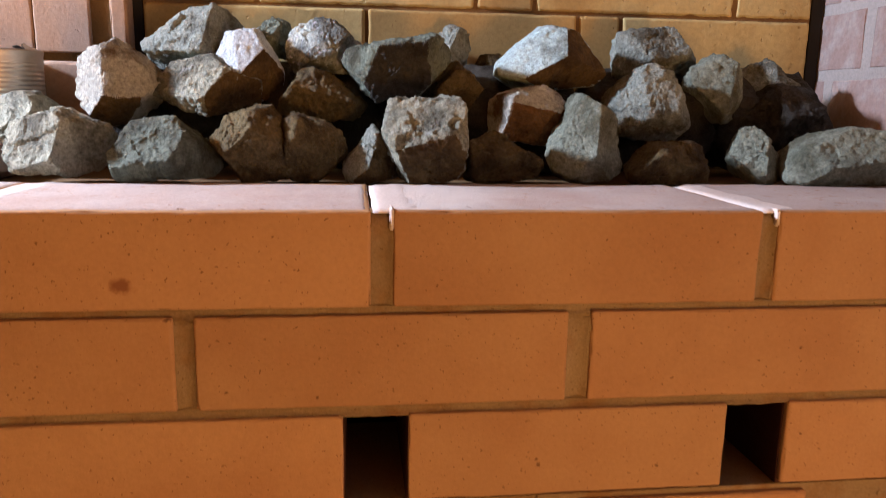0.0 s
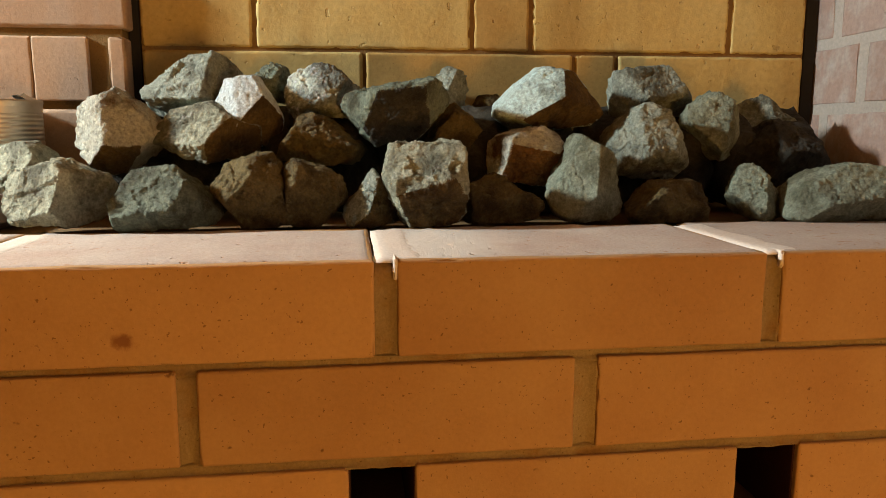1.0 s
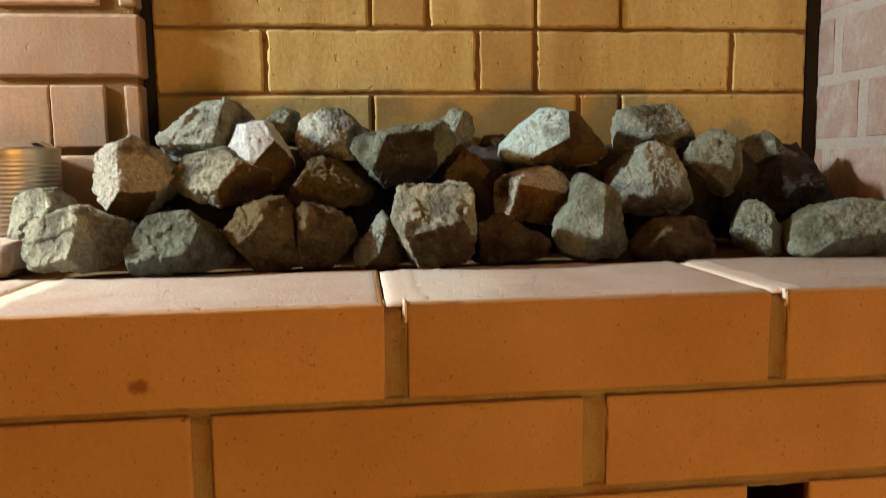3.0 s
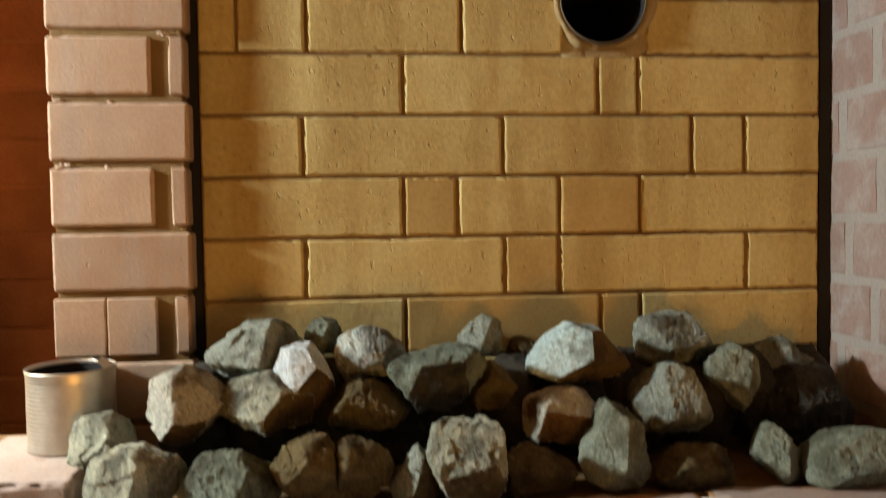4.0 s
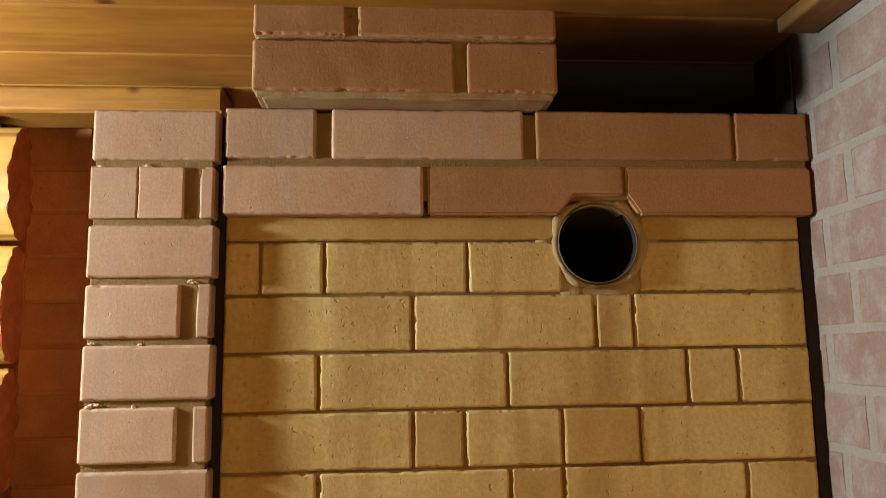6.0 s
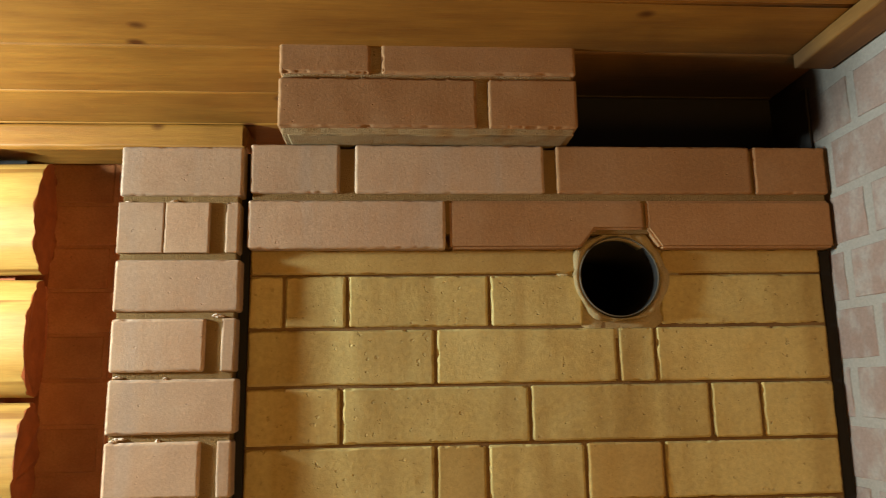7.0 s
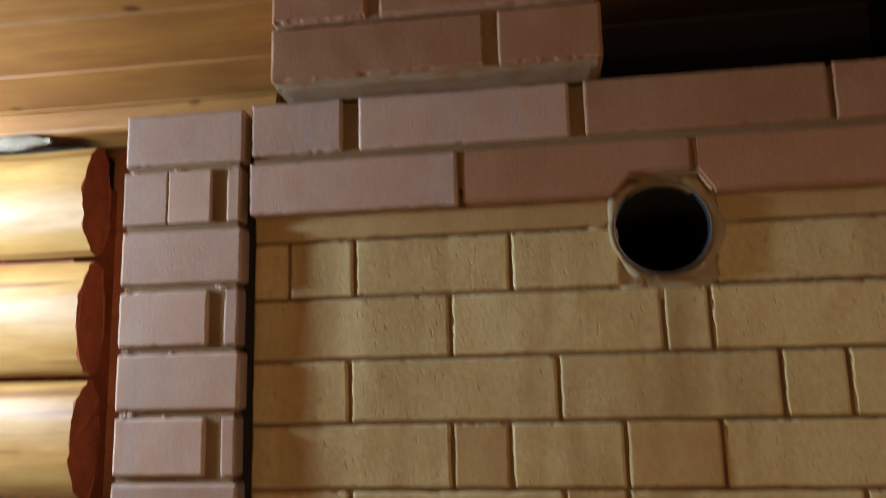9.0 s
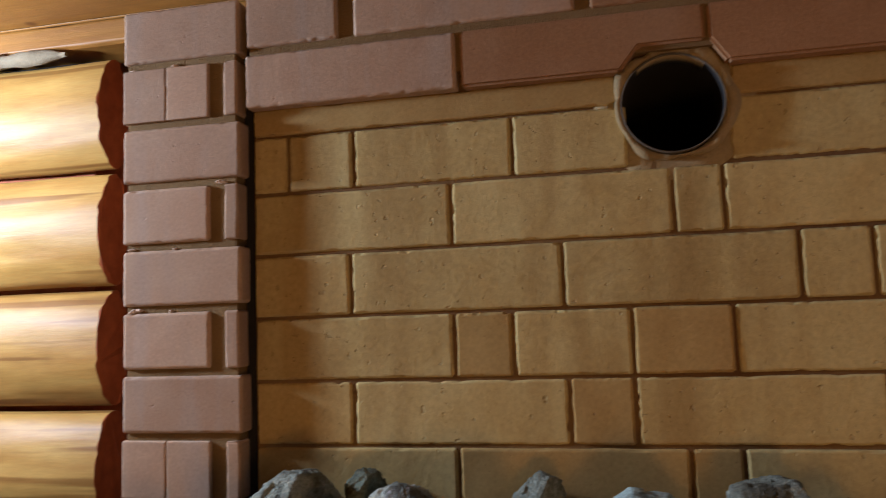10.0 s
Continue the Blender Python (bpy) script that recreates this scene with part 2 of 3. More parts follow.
# near-black colour round the recess corner beside the neck, fading outwards
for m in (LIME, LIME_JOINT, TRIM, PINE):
    colour_patch(m, (0.43, 1.03, 1.93), (2.2, 4.0, 7.0), (0.02, 0.016, 0.013), 0.45, 1.3, 9.0, 0.95, 0.5)
ROCKS = {
    "pale": rock("pale_stone", (0.450, 0.464, 0.347), (0.129, 0.129, 0.090), (0.624, 0.624, 0.600), 0.52, 0.35),
    "cream": rock("cream_stone", (0.516, 0.531, 0.397), (0.148, 0.148, 0.103), (0.624, 0.624, 0.600), 0.52, 0.35),
    "grey": rock("grey_stone", (0.345, 0.384, 0.320), (0.121, 0.124, 0.092), (0.575, 0.609, 0.514), 0.52, 0.35),
    "green": rock("green_grey_stone", (0.211, 0.249, 0.184), (0.078, 0.083, 0.053), (0.503, 0.540, 0.402), 0.5, 0.35),
    "blue": rock("bluish_stone", (0.600, 0.760, 0.730), (0.178, 0.200, 0.162), (0.680, 0.680, 0.680), 0.56, 0.3),
    "white": rock("white_stone", (0.74, 0.83, 0.85), (0.60, 0.66, 0.67), (0.42, 0.41, 0.37), 0.6, 0.3),
    "speck": rock("speckled_stone", (0.608, 0.664, 0.583), (0.164, 0.178, 0.154), (0.672, 0.672, 0.753), 0.5, 0.8),
    "rust": rock("rust_stained_stone", (0.62, 0.62, 0.52), (0.118, 0.064, 0.022), (0.600, 0.600, 0.440), 0.56, 0.25),
    "brown": rock("brown_stone", (0.193, 0.145, 0.055), (0.076, 0.051, 0.016), (0.427, 0.378, 0.181), 0.5, 0.3),
    "leaf": rock("light_green_stone", (0.324, 0.360, 0.270), (0.153, 0.162, 0.108), (0.55, 0.58, 0.47), 0.5, 0.3),
    # browned faces: their shade put into the colour, with some true rust brown
    "shaded_face": rock("brown_shaded_face", (0.16, 0.105, 0.035), (0.085, 0.05, 0.015), (0.34, 0.27, 0.13), 0.5, 0.3),
    "ochre": rock("orange_brown_face", (0.27, 0.135, 0.035), (0.15, 0.065, 0.015), (0.45, 0.35, 0.2), 0.52, 0.25),
    # shade deep in the heap, put into the stone colour
    "dark": rock("shade_dark_stone", (0.062, 0.056, 0.042), (0.026, 0.022, 0.014), (0.13, 0.115, 0.075), 0.5, 0.3),
}


# ---- building helpers ----
def mesh_from(name, verts, faces, smooth=True):
    me = bpy.data.meshes.new(name)
    me.from_pydata(verts, [], faces)
    me.polygons.foreach_set("use_smooth", [smooth] * len(me.polygons))
    me.update()
    return me


def add_mesh(name, me, mats, parent=None, at=None, label=""):
    ob = new(name, me)
    for m in mats if isinstance(mats, (list, tuple)) else [mats]:
        if len(me.materials) < (len(mats) if isinstance(mats, (list, tuple)) else 1):
            me.materials.append(m)
    if parent:
        ob.parent = parent
    if at:
        ob.location = at
    return tagged(ob, label)


def part(name, bm, material, parent, label=""):
    me = bpy.data.meshes.new(name)
    bm.to_mesh(me)
    bm.free()
    return add_mesh(name, me, material, parent, None, label)


def steps(h, r, n):
    """Grid stations along one side of a rounded block."""
    inner = [(-h + r) + (2 * h - 2 * r) * i / n for i in range(n + 1)]
    k = min(0.0012, (h - r) * 0.3)
    return sorted([-h, -h + 0.35 * r, -h + r, -h + r + k, h - r - k, h - r, h - 0.35 * r, h] + inner[1:-1])


def block(sx, sy, sz, r=0.003, n=(1, 1, 1), wear=0.0, seed=0):
    """A block with rounded, worn edges, centred on its own origin."""
    hs = (sx / 2, sy / 2, sz / 2)
    ax = [steps(hs[i], r, n[i]) for i in range(3)]
    size = [len(a) for a in ax]
    index, verts, faces = {}, [], []
    off = Vector((seed * 3.17, seed * 1.31, seed * 2.03))

    def vert(i, j, k):
        key = (i, j, k)
        if key not in index:
            p = Vector((ax[0][i], ax[1][j], ax[2][k]))
            core = Vector([max(-hs[a] + r, min(hs[a] - r, p[a])) for a in range(3)])
            d = p - core
            edge = sum(abs(c) > 1e-6 for c in d)
            if d.length > 1e-6:
                rr = r
                if wear and edge > 1:
                    rr *= max(0.1, 1 - wear * (max(0.0, noise.noise((p + off) * 75) - 0.05) * 0.6 + max(0.0, noise.noise((p + off) * 190) - 0.1) * 0.3))
                    core = core * (1 - min(0.5, 0.0012 * wear * max(0.0, noise.noise((p + off) * 130) - 0.22) / max(0.004, min(hs))))
                p = core + d.normalized() * rr
            if wear:
                p += Vector((noise.noise((p + off) * 28), noise.noise((p + off) * 28 + Vector((9, 0, 0))), noise.noise((p + off) * 28 + Vector((0, 9, 0))))) * 0.00035 * wear
            index[key] = len(verts)
            verts.append(p)
        return index[key]

    for a in range(3):
        b, c = (a + 1) % 3, (a + 2) % 3
        for side in (0, size[a] - 1):
            for i in range(size[b] - 1):
                for j in range(size[c] - 1):
                    quad = []
                    for u, v in ((i, j), (i + 1, j), (i + 1, j + 1), (i, j + 1)):
                        key = [0, 0, 0]
                        key[a], key[b], key[c] = side, u, v
                        quad.append(vert(*key))
                    faces.append(quad if side else quad[::-1])
    return verts, faces


SHARED = {}


def brick(x0, x1, y0, y1, z0, z1, mat, parent, r=0.003, n=(1, 1, 1), wear=1.0, name="brick", seed=None):
    """One brick between the given planes; alike bricks share a mesh."""
    s = (round(x1 - x0, 4), round(y1 - y0, 4), round(z1 - z0, 4))
    sd = seed if seed is not None else random.randint(0, 3)
    key = (s, mat.name, r, n, sd, wear)
    if key not in SHARED:
        v, f = block(*s, r, n, wear, sd + 1)
        SHARED[key] = mesh_from(name, v, f)
        SHARED[key].materials.append(mat)
    ob = new(name, SHARED[key])
    ob.parent = parent
    ob.location = ((x0 + x1) / 2, (y0 + y1) / 2, (z0 + z1) / 2)
    return ob


def slab(name, x0, x1, y0, y1, z0, z1, mat, parent=None, label="", kind="", r=0.001):
    v, f = block(x1 - x0, y1 - y0, z1 - z0, r, (1, 1, 1))
    me = mesh_from(name, [p + Vector(((x0 + x1) / 2, (y0 + y1) / 2, (z0 + z1) / 2)) for p in v], f)
    ob = add_mesh(name, me, mat, parent)
    return tagged(ob, label, "", "", kind)


def prism(name, outline, y0, y1, mat, parent, bevel=0.003):
    """A cut brick: an outline in x and z, pulled from y0 to y1."""
    bm = bmesh.new()
    front = [bm.verts.new((x, y0, z)) for x, z in outline]
    face = bm.faces.new(front)
    ext = bmesh.ops.extrude_face_region(bm, geom=[face])
    for v in ext["geom"]:
        if isinstance(v, bmesh.types.BMVert):
            v.co.y = y1
    bmesh.ops.recalc_face_normals(bm, faces=bm.faces)
    bmesh.ops.bevel(bm, geom=list(bm.edges), offset=bevel, segments=2, affect="EDGES", clamp_overlap=True)
    return part(name, bm, mat, parent)


def empty(name, at, label, category, group="", kind=""):
    ob = new(name)
    ob.location = at
    return tagged(ob, label, category, group, kind)


# ---- the room ----
XW, ZC = 0.546, 1.963
floor = slab("floor", -2.4, XW + 0.12, -1.9, 1.5, -0.06, 0.0, FLOOR, None, "plain brown tiled floor of the washing room", "structure")
slab("wall_west", -2.4, -2.28, -1.9, 1.5, 0.0, 2.1, BOARD, None, "plain boarded wall closing the room", "structure")
slab("wall_south", -2.28, XW, -1.35, -1.23, 0.0, 2.1, BOARD, None, "plain boarded wall closing the room", "structure")


def ceiling():
    """Planks along the room, joined in one mesh with open grooves."""
    verts, faces = [], []
    keep = [-1.78 + 0.131 * i for i in range(19)] + [0.7105, 0.8405, 0.9875, 1.1165, 1.25, 1.4]
    for a, b in zip(keep, keep[1:]):
        v, f = block(XW + 2.28, b - a - 0.0015, 0.02, 0.004, (6, 1, 1), 0.6, int(a * 100))
        base = len(verts)
        verts += [p + Vector(((XW - 2.28) / 2, (a + b) / 2, ZC + 0.01)) for p in v]
        faces += [[i + base for i in q] for q in f]
    n = len(verts)
    for y, z in ((-1.9, ZC + 0.021), (1.5, ZC + 0.021)):
        verts += [Vector((-2.4, y, z)), Vector((XW + 0.12, y, z))]
    faces.append([n, n + 1, n + 3, n + 2])
    me = mesh_from("ceiling", verts, faces)
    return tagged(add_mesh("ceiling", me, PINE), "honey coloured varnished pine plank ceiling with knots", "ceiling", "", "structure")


ceiling()


# log wall with cut ends, standing behind the stove's side
def log_wall():
    wall = empty("wall_logs", (-1.4, 1.17, 0), "pale peeled log wall with stained cut ends", "wall", "", "structure")
    pitch, r, xe = 0.1865, 0.12, -0.574
    top = 1.7165 + 0.0935
    for i in range(10):
        zc = top - pitch * i
        verts, faces, n, seg = [], [], 72, 36
        x0 = -2.28
        stations = [x0 + (xe - x0) * (j / seg) ** 0.6 for j in range(seg + 1)]
        for j, x in enumerate(stations):
            for k in range(n):
                a = 2 * math.pi * k / n
                rr = r * (1 + 0.03 * noise.noise(Vector((x * 2.2, i * 7.0, math.cos(a))))) + 0.0035 * noise.noise(Vector((x * 9, math.cos(a) * 3 + i * 5, math.sin(a) * 3)))
                z = math.sin(a) * 0.0895
                bulge = 0.047 if math.cos(a) > 0 else 0.028
                z += 0.003 * noise.noise(Vector((x * 5, i * 9.0, 2.0)))
                xx = x
                if j == seg:
                    xx += 0.006 * noise.noise(Vector((i * 3.0, math.cos(a) * 4, math.sin(a) * 4))) + 0.0014 * noise.noise(Vector((i * 5.0, math.cos(a) * 14, math.sin(a) * 14)))
                verts.append((xx, 1.138 - math.cos(a) * bulge * (1 + 0.05 * noise.noise(Vector((x * 2.2, i * 7.0, 0)))) - (rr - r) * 0.6, zc + z))
        for j in range(seg):
            for k in range(n):
                faces.append((j * n + k, j * n + (k + 1) % n, (j + 1) * n + (k + 1) % n, (j + 1) * n + k))
        verts += [(x + 0.0004, y, z) for x, y, z in verts[seg * n:]]
        faces.append(tuple((seg + 1) * n + k for k in range(n)))
        me = mesh_from("log", verts, faces)
        me.materials.append(LOG)
        me.materials.append(LOG_END)
        me.polygons[-1].material_index = 1
        me.polygons[-1].use_smooth = False
        ob = new("log", me)
        ob.parent = wall
        ob.matrix_parent_inverse = wall.matrix_basis.inverted()
    slab("backing", -2.28, -0.622, 1.15, 1.3, 0.0, 1.86, LOG_END, wall).matrix_parent_inverse = wall.matrix_basis.inverted()
    # black strip added: the dark of the gap under the beam
    slab("backing", -2.28, -0.63, 1.17, 1.3, 1.8602, 1.917, SOOT_SHADE, wall).matrix_parent_inverse = wall.matrix_basis.inverted()
    # tow pressed into the gap under the beam
    verts, faces, n, seg = [], [], 14, 150
    for j in range(seg + 1):
        x = -2.27 + 1.625 * j / seg
        fat = (0.0115 + 0.004 * noise.fractal(Vector((x * 30, 3.0, 1.0)), 0.8, 2.0, 3)) * min(1.0, (seg - j) / 5 + 0.3)
        for k in range(n):
            a = 2 * math.pi * k / n
            r = fat * (1 + 0.35 * noise.fractal(Vector((x * 60, math.cos(a) * 1.5, math.sin(a) * 1.5)), 0.8, 2.0, 3))
            verts.append((x, 1.107 + r * 1.1 * math.cos(a), 1.9075 + r * math.sin(a)))
    for j in range(seg):
        for k in range(n):
            faces.append((j * n + k, j * n + (k + 1) % n, (j + 1) * n + (k + 1) % n, (j + 1) * n + k))
    faces += [tuple(range(n)), tuple(seg * n + k for k in range(n - 1, -1, -1))]
    tow = add_mesh("caulking", mesh_from("caulking", verts, faces), TOW, wall, None, "frayed grey tow caulking")
    tow.matrix_parent_inverse = wall.matrix_basis.inverted()


log_wall()

# flat beam on top of the log wall, under the ceiling
v, f = block(2.015, 0.09, 0.043, 0.006, (40, 1, 2), 2.2, 5)
beam = tagged(add_mesh("trim_beam", mesh_from("trim_beam", v, f), PINE, None, (-1.2725, 1.157, 1.9405)), "rough sawn pine strip between log wall and ceiling", "trim", "", "structure")

# trim strip along the ceiling at the whitewashed wall
v, f = block(0.052, 2.55, 0.02, 0.003, (1, 20, 1), 0.8, 6)
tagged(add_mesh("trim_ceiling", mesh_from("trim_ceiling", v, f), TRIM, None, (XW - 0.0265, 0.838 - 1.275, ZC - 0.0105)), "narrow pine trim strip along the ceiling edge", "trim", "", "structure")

# ---- the stove ----
stove = empty("sauna_stove", (0, 0, 0), "red brick sauna stove with fire brick rear and open stone bed", "stove")
YF, ZL = 0.518, 1.165

# front and ledge
front = slab("front_core", -0.53, XW - 0.003, YF + 0.0062, YF + 0.135, 1.0305, ZL - 0.008, MORTAR, stove, "sandy clay mortar")
lower = slab("lower_core", -0.53, XW - 0.003, YF + 0.005, YF + 0.135, 0.0, 0.963, MORTAR, stove)
# piers coloured near black: the shade inside the vents put into them
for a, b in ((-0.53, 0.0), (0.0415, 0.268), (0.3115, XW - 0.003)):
    slab("vent_pier", a, b, YF + 0.005, YF + 0.125, 0.9632, 1.0303, VENT, stove, "brick coloured dark for the shade in the vents")
# bed coloured dark: contact shade under the stones put into it
bed = slab("stone_bed", -0.53, XW - 0.003, YF + 0.136, 0.98, 1.04, ZL - 0.004, DARK_MORTAR, stove, "mortar bed coloured dark for the shade under the stones")
slab("fire_chamber", -0.53, XW - 0.003, 0.80, 0.98, 0.0, 1.0395, SOOT_SHADE, stove)
slab("side_wall", -0.53, -0.41, YF + 0.136, 0.798, 0.0, 1.0395, MORTAR, stove)
PITCH = 0.0695


def pointing(x0, x1, z0, z1, parent, upright, seed):
    """Mortar struck hollow between two bricks, wavering along its edges."""
    long, wide = (z1 - z0, x1 - x0) if upright else (x1 - x0, z1 - z0)
    n, m = max(8, int(long / 0.0028)), 9
    verts, faces = [], []
    for i in range(n + 1):
        t = long * i / n
        for j in range(m + 1):
            u = j / m
            w = wide * u
            if j in (0, m):
                w += 0.0009 * noise.noise(Vector((t * 110, seed * 3.7, j * 5.0)))
            p = Vector((t * 90, u * 4, seed * 2.9))
            dip = 0.0015 + 0.0030 * math.sin(math.pi * u) ** 0.8 + 0.0008 * noise.fractal(p * 0.5, 0.8, 2.0, 4) + 0.0004 * noise.noise(p * 3)
            if upright and j == 1:
                dip += 0.0035 * max(0.0, noise.noise(Vector((t * 45, seed * 1.3, 8.0))) + 0.1)
            if upright:
                dip += max(0.0, 0.005 - min(t, long - t)) * 1.2
            verts.append((x0 + w, YF + dip, z0 + t) if upright else (x0 + t, YF + dip, z0 + w))
    for i in range(n):
        for j in range(m):
            k = i * (m + 1) + j
            q = (k, k + 1, k + m + 2, k + m + 1)
            faces.append(q if upright else q[::-1])
    rim = list(range(m + 1)) + [i * (m + 1) + m for i in range(1, n + 1)] + [n * (m + 1) + j for j in range(m - 1, -1, -1)] + [i * (m + 1) for i in range(n - 1, 0, -1)]
    base = len(verts)
    verts += [(verts[k][0], YF + 0.02, verts[k][2]) for k in rim]
    for k in range(len(rim)):
        l = (k + 1) % len(rim)
        q = (rim[l], rim[k], base + k, base + l)
        faces.append(q if upright else q[::-1])
    add_mesh("mortar_joint", mesh_from("mortar_joint", verts, faces), MORTAR, parent)


def front_course(row, edges, z1, depth=0.12, z0=None, mat=RED):
    z0 = z1 - 0.0625 if z0 is None else z0
    for i, (a, b) in enumerate(edges):
        brick(a, b, YF, YF + depth, z0, z1, mat, front, 0.0016, (40, 8, 12), 1.0, "brick", row * 10 + i)
    for (a, b), (c, d) in zip(edges, edges[1:]):
        if c - b < 0.03:
            pointing(b - 0.0005, c + 0.0005, z0 - 0.0045, z1 - (0.0006 if row == 0 else -0.0004), front, True, int(b * 90) + 70)
    if row < 2:
        pointing(-0.53, 0.5425, z0 - 0.0076, z0 + 0.0007, front, False, row + 5)


def smear(name, x0, x1, y0, y1, z, mat, parent, seed, side, back, deep):
    """A thin trowelled layer with a ragged far edge and wavering sides."""
    nx, ny = max(6, int((x1 - x0) / 0.005)), 30
    verts, faces = [], []
    for j in range(ny + 1):
        v = j / ny
        for i in range(nx + 1):
            u = i / nx
            far = y1 + back * (noise.fractal(Vector((x0 + u * (x1 - x0), seed * 3.1, 0)) * 22, 0.8, 2.0, 4))
            y = y0 + (far - y0) * v
            right = x1 + side * noise.fractal(Vector((seed * 5.7, y, 0)) * 40, 0.8, 2.0, 4)
            left = x0 + side * 0.12 * noise.noise(Vector((seed * 7.7, y * 90, 0)))
            rim = min(u, 1 - u, 1.0) * (x1 - x0)
            zz = z + 0.0003 * noise.fractal(Vector((left * 60 + u * 8, y * 60, seed)), 0.8, 2.0, 3)
            if rim < 1e-6 or j in (0, ny):
                zz -= 0.0016 if u > 0.5 or j in (0, ny) else deep * 0.5
            verts.append((left + (right - left) * u, y, zz))
    for j in range(ny):
        for i in range(nx):
            k = j * (nx + 1) + i
            faces.append((k, k + 1, k + nx + 2, k + nx + 1))
    n = len(verts)
    rim = [i for i in range(nx + 1)] + [j * (nx + 1) + nx for j in range(1, ny + 1)] + [ny * (nx + 1) + i for i in range(nx - 1, -1, -1)] + [j * (nx + 1) for j in range(ny - 1, 0, -1)]
    verts += [(verts[k][0], verts[k][1], z - deep) for k in rim]
    for k in range(len(rim)):
        l = (k + 1) % len(rim)
        faces.append((rim[l], rim[k], n + k, n + l))
    return add_mesh(name, mesh_from(name, verts, faces), mat, parent)


front_course(0, [(-0.512, -0.251), (-0.239, 0.0175), (0.032, 0.279), (0.291, 0.5425)], ZL, 0.160)
for i, (a, b) in enumerate(((-0.511, -0.2512), (-0.2388, 0.0172), (0.0322, 0.2787), (0.2912, 0.5415))):
    smear("mortar_skim", a, b, YF + 0.0032, YF + (0.163, 0.158, 0.160, 0.166)[i], ZL + 0.0007, SKIM, front, i + 1, 0.0006, 0.012, 0.004)
for i, (a, b) in enumerate(((-0.251, -0.239), (0.0175, 0.032), (0.279, 0.291))):
    smear("mortar_joint", a + 0.0014, b + 0.017, YF + 0.0045, YF + 0.15, ZL + 0.0010, WHITE_MORTAR, front, 20 + i, 0.005, 0.006, 0.003)
    brick(b - 0.0022, b + 0.0004, YF - 0.0005, YF + 0.02, ZL - random.uniform(0.008, 0.014), ZL + 0.001, WHITE_MORTAR, front, 0.0011, (2, 6, 5), 3.0, "mortar_drip", int(a * 40) + 50)
front_course(1, [(-0.53, -0.372), (-0.359, -0.106), (-0.0935, 0.149), (0.1645, 0.419), (0.432, 0.5425)], 1.0975)
front_course(2, [(-0.53, -0.26), (-0.248, -0.001), (0.0425, 0.267), (0.3125, 0.5425)], 1.0285, 0.05)
front_course(3, [(-0.53, -0.372), (-0.359, -0.106), (-0.0935, 0.149), (0.1645, 0.335), (0.432, 0.5425)], 0.959)
for k in range(4, 14):
    sh = 0.0 if k % 2 else 0.13
    z1 = 0.959 - PITCH * (k - 3)
    for i in range(-3, 3):
        a, b = max(-0.53, i * 0.264 + sh - 0.1), min(0.5425, i * 0.264 + sh + 0.151)
        if b - a > 0.04:
            brick(a, b, YF, YF + 0.12, z1 - 0.0625, z1, RED, front, 0.0022, (2, 1, 1))

# rear wall of fire bricks
YB = 0.884
ROWZ, ROWP = 1.541, 0.0705
rear = slab("rear_core", -0.209, 0.529, YB + 0.003, YB + 0.11, 1.0, 1.622, DARK_MORTAR, stove, "dark brown mortar")
slab("rear_core_side", -0.209, 0.203, YB + 0.004, YB + 0.11, 1.6222, 1.73, DARK_MORTAR, stove)
slab("rear_core_side", 0.311, 0.529, YB + 0.004, YB + 0.11, 1.6222, 1.73, DARK_MORTAR, stove)


def rear_course(k, cuts, top=None, bottom=None, brown=()):
    z1 = (ROWZ + ROWP * k) if top is None else top
    z0 = ROWZ + ROWP * (k - 1) + 0.0036 if bottom is None else bottom
    for i, (a, b) in enumerate(zip(cuts, cuts[1:])):
        dy = random.uniform(-0.0012, 0.0012)
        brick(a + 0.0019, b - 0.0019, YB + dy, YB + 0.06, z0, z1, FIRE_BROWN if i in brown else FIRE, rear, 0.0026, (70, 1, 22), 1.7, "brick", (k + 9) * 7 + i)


# thin course under the header: its shade put into the brown brick
rear_course(3, [-0.21, 0.205], 1.7125, 1.6815, (0,))
rear_course(3, [0.314, 0.53], 1.7125, 1.6815, (0,))
rear_course(2, [-0.21, -0.166, -0.088, 0.0905, 0.212], 1.679)
rear_course(2, [0.309, 0.53], 1.679)
rear_course(1, [-0.21, 0.0215, 0.2525, 0.301, 0.53])
rear_course(0, [-0.21, -0.094, 0.138, 0.367, 0.433, 0.53])
rear_course(-1, [-0.21, 0.0205, 0.0835, 0.205, 0.303, 0.53], brown=(1, 3))
rear_course(-2, [-0.21, -0.0935, 0.139, 0.2045, 0.4365, 0.53], brown=(2,))
rear_course(-3, [-0.21, 0.021, 0.254, 0.304, 0.53], brown=(1, 2))
rear_course(-4, [-0.21, -0.094, 0.138, 0.367, 0.53])
rear_course(-5, [-0.21, 0.021, 0.254, 0.53])

# black strips added in the gaps: their shade put in as colour
slab("slit_lining", 0.5305, XW - 0.001, YB + 0.004, YB + 0.05, 1.0, 1.71, SOOT_SHADE, stove, "black strip added for the shade of the gap")
slab("slit_lining", -0.2215, -0.2102, YB + 0.004, YB + 0.045, 1.0, 1.84, SOOT_SHADE, stove, "black strip added for the shade of the gap")

